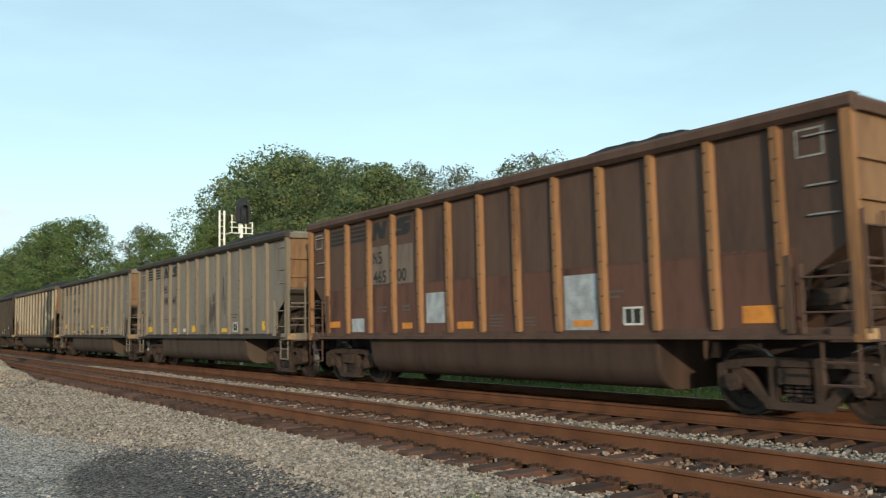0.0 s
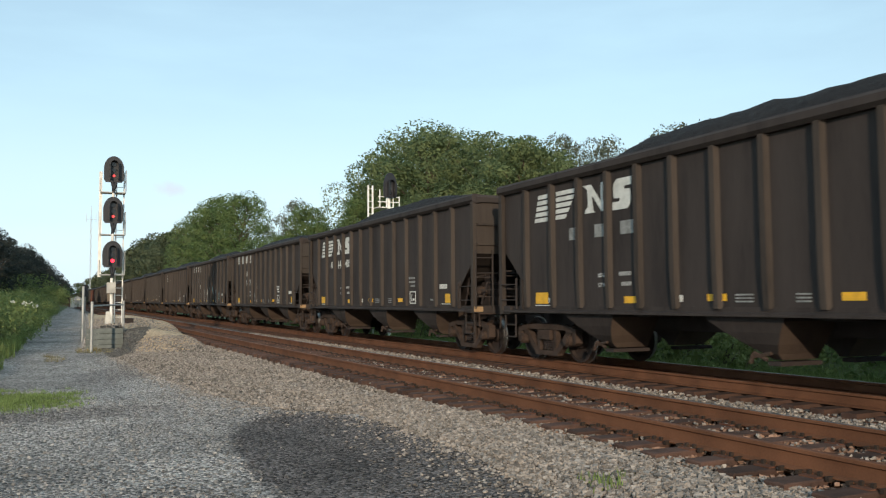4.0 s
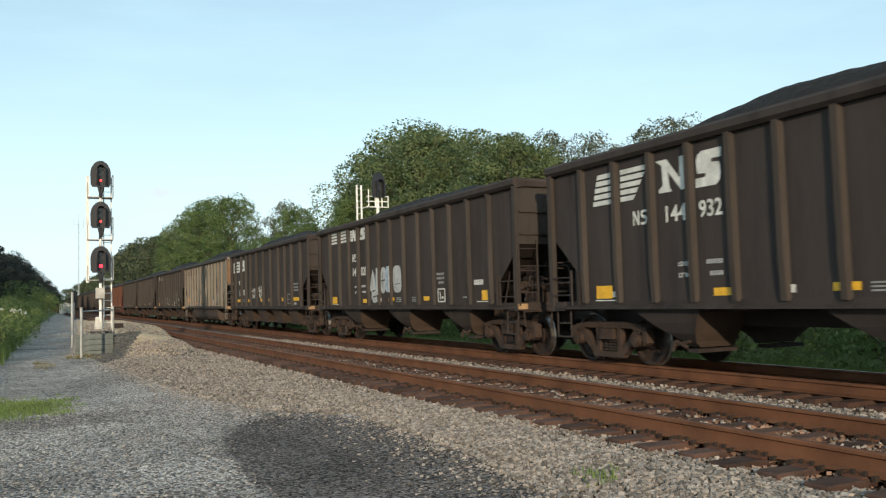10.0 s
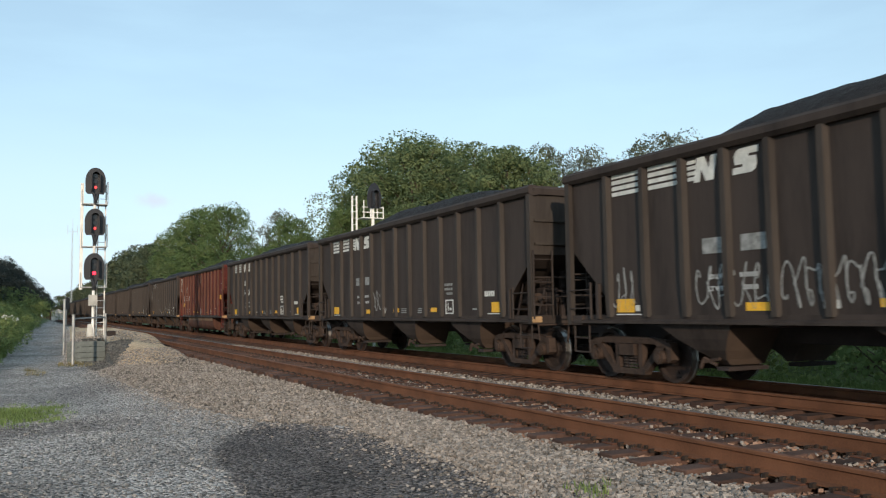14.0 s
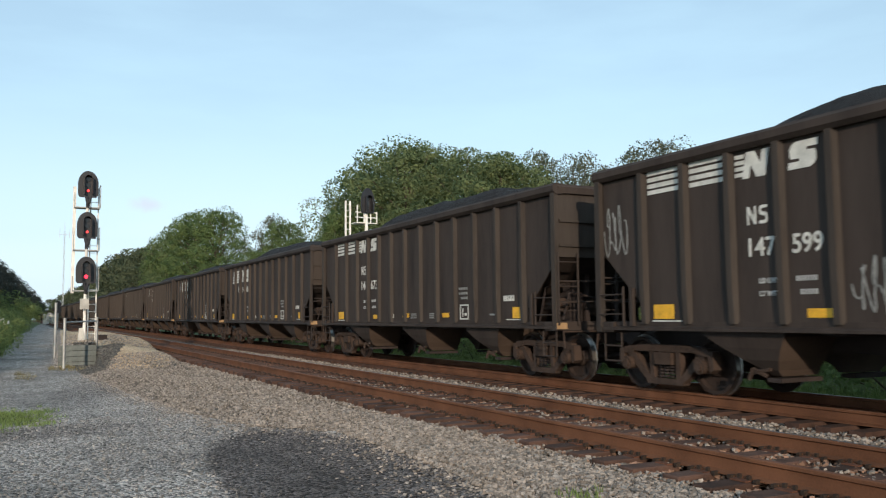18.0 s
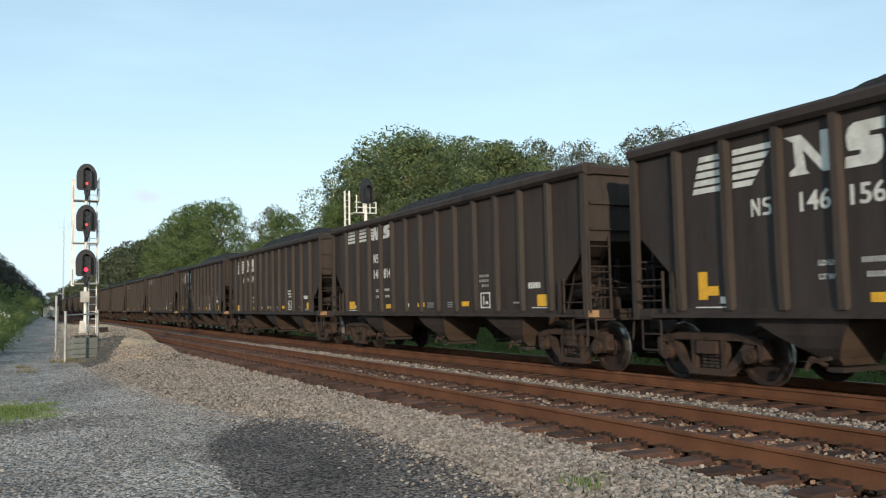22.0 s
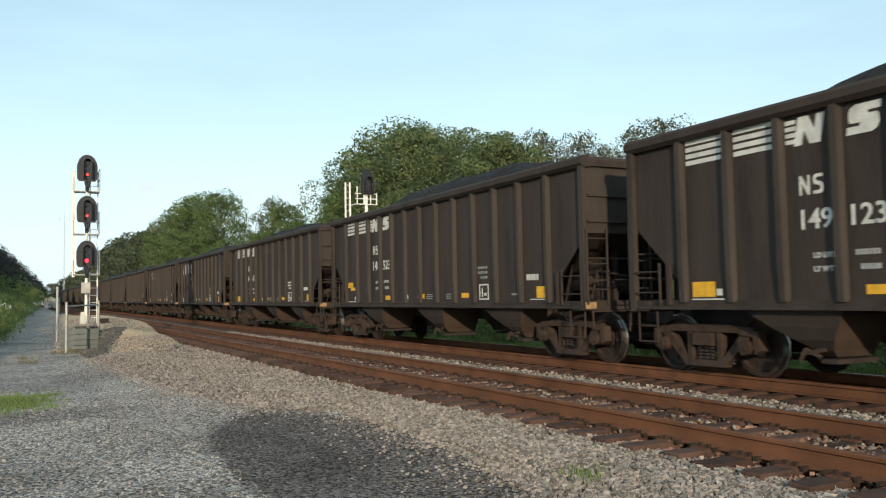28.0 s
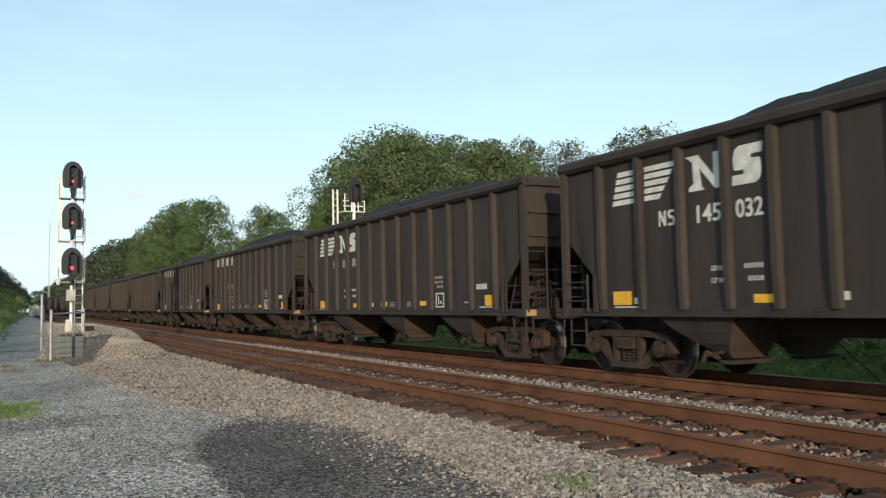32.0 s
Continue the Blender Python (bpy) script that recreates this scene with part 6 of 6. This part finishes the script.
streaks(cars[13], 3.0, 3.75, 1.2, 3.5, 22, M_STAIN, 4)
streaks(cars[13], 4.0, 4.6, 1.2, 3.6, 24, M_STAIN, 5)
streaks(cars[13], 6.75, 7.4, 1.2, 3.4, 22, M_STAIN, 6)
streaks(cars[13], 7.8, 8.4, 1.2, 2.3, 26, M_STAIN, 7)
streaks(cars[13], 10.6, 11.2, 1.6, 3.4, 9, M_STAIN, 8)
streaks(cars[2], 9.6, 10.2, 1.6, 2.4, 8, M_STAIN, 9)
streaks(cars[17], 5.0, 12.0, 1.3, 3.5, 40, M_RED_STAIN, 10)
streaks(cars[3], 1.2, 12.2, 1.2, 3.4, 50, M_RUST_RUN, 11)
gondola_marks(cars[1], M_INK, ("498", "44"), 2)
gondola_marks(cars[2], M_INK, ("490", "94"), 3)
gondola_marks(cars[3], M_INK, None, 4, ((3.0, 2.1, 3.5, 2.8, M_TAUPE),), True, -0.13)
gondola_marks(cars[13], M_INK, ("476", "23"), 5, (), True)
for i in (0, 3):
    for u in (0.2, 12.9):
        mark("placard_frame", cars[i], [rect(u, 3.2, u + 0.36, 3.225), rect(u, 3.525, u + 0.36, 3.55), rect(u, 3.225, u + 0.025, 3.525), rect(u + 0.335, 3.225, u + 0.36, 3.525)], M_FAINT, "white placard frame")
# the red car: pale ring emblem, figures, stencils
ob = cars[17]
ring = []
for a, b, r0, r1 in ((-0.2, 3.6, 0.26, 0.36), (0.2, 3.2, 0.12, 0.2)):
    n = 12
    ring += [[(0.38 + r * math.cos(t), 3.05 + r * math.sin(t)) for r, t in ((r0, a + (b - a) * k / n), (r1, a + (b - a) * k / n), (r1, a + (b - a) * (k + 1) / n), (r0, a + (b - a) * (k + 1) / n))] for k in range(n)]
mark("logo_ring", ob, ring + [rect(-0.02, 2.7, 0.42, 2.78), rect(-0.02, 2.84, 0.4, 2.9), rect(0.02, 3.46, 0.66, 3.56)], M_WHITE, "white ring-shaped railway emblem")
hook = [(0, 0.2), (0.2, 0), (0.8, 0), (1, 0.2), (1, 0.32), (0.8, 0.32), (0.7, 0.16), (0.3, 0.16), (0.2, 0.3), (0.2, 0.7), (0.3, 0.84), (0.7, 0.84), (0.8, 0.68), (1, 0.68), (1, 0.8), (0.8, 1), (0.2, 1), (0, 0.8)]
flag = [(0, 0), (0.2, 0), (0.2, 0.4), (0.5, 0.4), (0.78, 0), (1, 0), (0.72, 0.42), (0.95, 0.56), (0.95, 0.88), (0.75, 1), (0, 1)]
mark("owner_mark", ob, [scaled(hook, 2.22, 2.6, 2.42, 2.9), scaled(flag, 2.5, 2.6, 2.72, 2.9)], M_WHITE, "two small white painted blocks")
number(ob, "50", 1.26, 2.06, 0.3, M_WHITE, 0.46)
number(ob, "75", 2.14, 2.06, 0.3, M_WHITE, 0.5)
number(ob, "36", 3.04, 2.06, 0.3, M_WHITE, 0.5)
mark("repair_patch", ob, [rect(7.0, 3.06, 7.5, 3.5)], M_WORN_SUNLIT, "faded tan panel with worn lines")
mark("repair_lines", ob, [rect(7.03, 3.1 + 0.09 * k, 7.47, 3.13 + 0.09 * k) for k in range(4)], M_SPRAY, "worn pale lines", FACE - 0.002)
mark("repair_patch", ob, [rect(7.06, 1.22, 7.42, 1.56)], M_SPRAY, "pale grey panel")
mark("repair_patch", ob, [[(8.5, 1.2), (8.78, 1.2), (8.82, 1.7), (8.74, 2.1), (8.6, 2.16), (8.54, 1.8)]], M_UNDER, "black sooty panel")
for u0, u1, z0, z1 in ((1.2, 1.62, 1.7, 1.92), (4.6, 5.0, 1.3, 1.38), (5.9, 6.4, 1.28, 1.36), (9.0, 9.3, 1.28, 1.36), (12.5, 12.98, 2.02, 2.24)):
    mark("reflector", ob, [rect(u0, z0, u1, z1)], M_YELLOW, "yellow reflective sheet")
mark("stencil_box", ob, [rect(9.98, 1.25, 10.02, 1.55), rect(10.42, 1.25, 10.46, 1.55), rect(10.02, 1.25, 10.42, 1.28), rect(10.02, 1.52, 10.42, 1.55), rect(10.2, 1.28, 10.23, 1.52), rect(10.02, 1.39, 10.42, 1.41)], M_WHITE)
mark("stencil", ob, [rect(11.1, 1.5, 11.5, 1.55), rect(11.95, 1.75, 12.3, 1.79), rect(11.95, 1.66, 12.3, 1.7), rect(0.97, 1.2, 1.02, 1.75)] + dashes(2.3, 1.47, 2.66, 1.53, 6) + dashes(2.34, 1.33, 2.62, 1.39, 5) + dashes(3.25, 1.47, 3.6, 1.53, 6) + dashes(3.28, 1.33, 3.55, 1.39, 5) + [rect(11.95 + 0.09 * k, 1.27, 12.02 + 0.09 * k, 1.38) for k in range(4)], M_SPRAY)
# sunlight along the tub's upper edge, laid on as a tan strip
bm = bmesh.new()
prism(bm, [(-1.424, 1.01), (-1.405, 0.84), (-1.395, 0.84), (-1.412, 1.01)], yu(10.4), yu(2.95), axis=1)
part("worn_strip", bm, M_WORN_SUNLIT, ob, "tan strip painted as sunlight along the top of the tub")
# the four-bay car
ob = cars[12]
mark("logo_stripes", ob, stripes(0.34, 2.86, 0.88, 3.36, 4) + stripes(1.06, 2.86, 1.75, 3.4, 4, 0.3), M_WHITE, "white stripes of the railway emblem")
mark("logo_stripes", ob, stripes(0.915, 2.86, 1.025, 3.37, 4), M_WHITE, "white stripes of the emblem across a rib", -1.538)
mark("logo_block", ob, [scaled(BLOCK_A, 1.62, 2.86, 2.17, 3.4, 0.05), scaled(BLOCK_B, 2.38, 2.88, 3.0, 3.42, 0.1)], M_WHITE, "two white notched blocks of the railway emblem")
mark("owner_mark", ob, small_blocks(1.58, 2.2, 0.25), M_WHITE, "two small white painted blocks")
number(ob, "301", 1.64, 1.68, 0.27, M_WHITE, 0.45)
number(ob, "766", 2.5, 1.68, 0.27, M_WHITE, 0.55)
for u0, u1 in ((1.2, 2.1), (3.5, 4.0), (6.0, 6.45), (7.45, 7.7), (9.6, 9.95), (11.35, 12.2)):
    mark("reflector", ob, [rect(u0, 1.36, u1, 1.5)], M_YELLOW, "yellow reflective sheet")
mark("stencil_box", ob, [rect(10.5, 1.25, 10.54, 1.65), rect(11.0, 1.25, 11.04, 1.65), rect(10.54, 1.25, 11.0, 1.28), rect(10.54, 1.62, 11.0, 1.65), rect(10.54, 1.42, 11.0, 1.44)], M_FAINT)
mark("stencil", ob, [rect(11.4 + 0.2 * k, z, 11.56 + 0.2 * k, z + 0.06) for k in range(3) for z in (1.75, 1.87, 2.0)] + [rect(2.5, 1.45, 3.0, 1.49), rect(2.5, 1.36, 3.0, 1.4), rect(11.4, 1.2, 11.75, 1.3)], M_FAINT)
scribble(ob, 4.4, 1.5, 5.25, 2.0, M_WHITE, 3, 10)
scribble(ob, 5.6, 1.5, 6.5, 2.1, M_WHITE, 4, 9)
# spray tags of the hoppers
def shape(name, i, mat, rows, face=FACE, label=""):
    """Filled sprayed shapes at their true place along car i."""
    mark(name, cars[i], rows, mat, label, face)


def bubble(u0, z0, u1, z1, lean=0.0):
    """A rounded block."""
    out = []
    for k in range(16):
        a = 2 * math.pi * k / 16
        p, q = math.copysign(abs(math.cos(a)) ** 0.6, math.cos(a)), math.copysign(abs(math.sin(a)) ** 0.6, math.sin(a))
        out.append(((u0 + u1) / 2 + (u1 - u0) / 2 * p + lean * q, (z0 + z1) / 2 + (z1 - z0) / 2 * q))
    return out


shape("spray_block", 11, M_SPRAY, [[(4.88, 1.72), (5.103, 2.24), (5.255, 2.05), (5.291, 1.75), (5.487, 1.62), (5.55, 1.4), (5.416, 1.24), (5.148, 1.22), (4.987, 1.38), (5.023, 1.55), (4.88, 1.6)]], label="pale grey bubble tag")
shape("spray_block", 11, M_SPRAY, [bubble(5.76, 1.5, 6.14, 2.28, 0.02)], label="pale grey bubble tag")
shape("spray_block", 11, M_SPRAY_BLUE, [bubble(6.121, 1.53, 6.48, 2.3, 0.02)], label="pale blue bubble tag")
shape("spray_block", 11, M_SPRAY_BLUE, [bubble(5.309, 1.65, 5.575, 2.15, 0.05)], label="pale blue bubble tag")
shape("spray_block", 11, M_SPRAY, [bubble(6.7, 1.5, 7.3, 2.28, -0.02)], label="pale grey bubble tag")
shape("spray_block", 11, M_SPRAY, [rect(5.605, 1.46, 5.715, 2.26)], -1.533, label="pale spray paint on a rib")
shape("spray_block", 11, M_SPRAY, [rect(6.525, 1.52, 6.635, 2.28)], -1.533, label="pale spray paint on a rib")
shape("spray_outline", 11, M_UNDER, [[(5.077, 1.55), (5.327, 1.6), (5.327, 1.63), (5.077, 1.58)], [(5.148, 1.38), (5.398, 1.42), (5.398, 1.45), (5.148, 1.41)], rect(5.912, 1.7, 5.931, 2.1), [(5.76, 1.85), (6.092, 1.88), (6.092, 1.91), (5.76, 1.88)], rect(6.31, 1.75, 6.328, 2.1), rect(6.825, 1.74, 7.2, 1.76)], FACE - 0.006, label="dark outline strokes")
for pts in ([(7.54, 1.64), (7.59, 1.64), (7.63, 2.05), (7.55, 2.36), (7.5, 2.28), (7.56, 2.0)], [(7.36, 1.98), (7.42, 2.02), (7.55, 1.88), (7.55, 1.82)], [(8.28, 2.38), (8.42, 2.4), (8.52, 2.25), (8.8, 1.9), (8.86, 1.72), (8.78, 1.74), (8.55, 2.02), (8.5, 1.9), (8.46, 1.64), (8.4, 1.66), (8.44, 2.1), (8.3, 2.2)]):
    shape("spray_stroke", 7, M_TEAL, [pts], label="teal spray stroke")
mark("reflector", cars[6], [rect(1.8, 1.22, 2.05, 1.31)], M_YELLOW, "yellow reflective sheet")
TAGS_A = {6: ((5.3, 1.74, 5.76, 2.28, M_SPRAY, 8), (5.22, 1.26, 5.52, 1.72, M_SPRAY, 6)), 7: ((5.22, 1.28, 5.91, 2.05, M_FAINT, 16), (6.23, 1.62, 6.93, 2.05, M_SPRAY, 12), (6.5, 1.35, 6.77, 1.6, M_SPRAY, 4), (10.37, 1.3, 11.37, 1.9, M_TEAL, 6),), 9: ((6.18, 1.42, 6.71, 1.85, M_FAINT, 9),)}
TAGS_B = {14: ((1.29, 1.2, 1.86, 2.0, M_FAINT, 7), (3.27, 1.25, 4.71, 1.95, M_FAINT, 14), (4.91, 1.25, 7.09, 1.95, M_FAINT, 24), (10.47, 1.3, 11.28, 2.2, M_FAINT, 10),), 18: ((0.18, 2.3, 0.73, 3.2, M_FAINT, 8), (5.04, 1.25, 5.59, 2.0, M_FAINT, 8), (7.19, 1.25, 8.52, 1.9, M_FAINT, 10), (10.68, 1.4, 11.46, 1.75, M_WHITE, 9),), 25: ((1.38, 1.3, 1.76, 1.9, M_FAINT, 4), (2.38, 1.3, 3.04, 1.9, M_FAINT, 5), (4.34, 1.3, 4.79, 1.9, M_FAINT, 5), (5.0, 1.35, 5.38, 1.95, M_FAINT, 4), (6.02, 1.35, 6.55, 1.95, M_FAINT, 3), (7.19, 1.4, 7.68, 2.0, M_FAINT, 3), (8.19, 1.4, 8.86, 2.1, M_FAINT, 5), (10.05, 1.9, 10.57, 2.4, M_FAINT, 4), (11.09, 1.5, 11.92, 2.0, M_FAINT, 6),)}
TAGS_C = {28: ((4.81, 1.5, 4.91, 2.2, M_FAINT, 2),), 15: ((4.87, 1.3, 5.8, 1.9, M_FAINT, 9),)}
for i, rows in {**TAGS_A, **TAGS_B, **TAGS_C}.items():
    for k, (u0, z0, u1, z1, mat, n) in enumerate(rows):
        scribble(cars[i], u0, z0, u1, z1, mat, i * 10 + k, n, 0.026)


# ---- ties and plates, last ----
TIE = 0.49
track = tagged(new("near_track_ties"), "row of weathered rust-brown wooden ties", "ties", kind="structure")
bm = bmesh.new()
box(bm, -1.3, -0.115, -0.18, 1.3, 0.115, 0.0)
bmesh.ops.bevel(bm, geom=bm.edges, offset=0.012, segments=1, affect="EDGES")
me = None
r = np.random.default_rng(5)
plates, spikes = bmesh.new(), bmesh.new()
for k in range(300):
    y = 1.0 + TIE * k
    if me is None:
        ob = part("tie", bm, M_TIE, track)
        me = ob.data
    else:
        ob = part("tie", me, M_TIE, track)
    ob.matrix_basis = pose(D1 + G / 2 + r.normal(0, 0.035), y, -0.192 + grade(y) + r.normal(0, 0.004), r.normal(0, 0.6), 0, r.normal(0, 0.8))
    if k < 90:
        for x in (D1, D1 + G):
            g = grade(y)
            box(plates, x - 0.17, y - 0.09, g - 0.194, x + 0.17, y + 0.09, g - 0.181)
            for sx in (-1, 1):
                for d in (-0.055, 0.05):
                    box(spikes, x + sx * 0.085 - 0.016, y + d - 0.016, g - 0.185, x + sx * 0.085 + 0.016, y + d + 0.016, g - 0.145)
            for d in (-0.15, 0.15):   # rail anchors clipped under the base
                box(spikes, x - 0.12, y + d - 0.018, g - 0.205, x + 0.12, y + d + 0.018, g - 0.166)
tagged(part("tie_plates", plates, M_PLATE), "rusty steel tie plates under the near rails", "tie plates", kind="stuff")
tagged(part("rail_spikes", spikes, M_SPIKE), "dark spikes and clips along the near rails", "spikes", kind="stuff")
bm = bmesh.new()
for k in range(300, 1400):
    y = 1.0 + TIE * k
    box(bm, D1 + G / 2 - 1.3, y - 0.115, grade(y) - 0.37, D1 + G / 2 + 1.3, y + 0.115, grade(y) - 0.192)
for k in range(1400):
    y = 1.0 + TIE * k
    box(bm, D3 + G / 2 - 1.3, y - 0.115, grade(y) - 0.37, D3 + G / 2 + 1.3, y + 0.115, grade(y) - 0.192)
tagged(part("far_ties", bm, M_TIE), "weathered ties of the far track and the distance", "ties", kind="stuff")


def way_at(t):
    return float(np.interp(t, [a for a, _ in TRAVEL], [b for _, b in TRAVEL]))


def turning(i):
    """Rows for the wheels of car i: they roll along while the car passes by."""
    t0 = next((t / 30 for t in range(0, 961) if CAR * i - LEN - way_at(t / 30) < 34), 0.0)
    rows, last = [], None
    for k in range(0, 84):
        t = t0 + k / 30
        if t > 32.0:
            break
        last = math.degrees(way_at(t) / 0.46)
        rows.append((t, last))
    if not rows:
        return []
    if rows[0][0] > 0:
        rows.insert(0, (0.0, rows[0][1] - 60))
    if rows[-1][0] < 32.0:
        rows.append((32.0, rows[-1][1] + 60))
    return rows


def on_line(y):
    """The pose of a car whose middle is at y: on the rails, pitched with the grade."""
    return pose(WAY, y, (grade(y - 5.66) + grade(y + 5.66)) / 2, math.degrees(math.atan((grade(y + 5.66) - grade(y - 5.66)) / 11.32)))


def motions():
    for i, c in enumerate(cars[:37]):
        rows = turning(i)
        for w in c.children_recursive:
            if rows and w.name.startswith("wheelset"):
                walk(w, [(t, pose(*w.location, a)) for t, a in rows])
    for i, c in enumerate(cars):
        walk(c, [(t, on_line(CAR * i - LEN / 2 - s)) for t, s in TRAVEL])


motions()
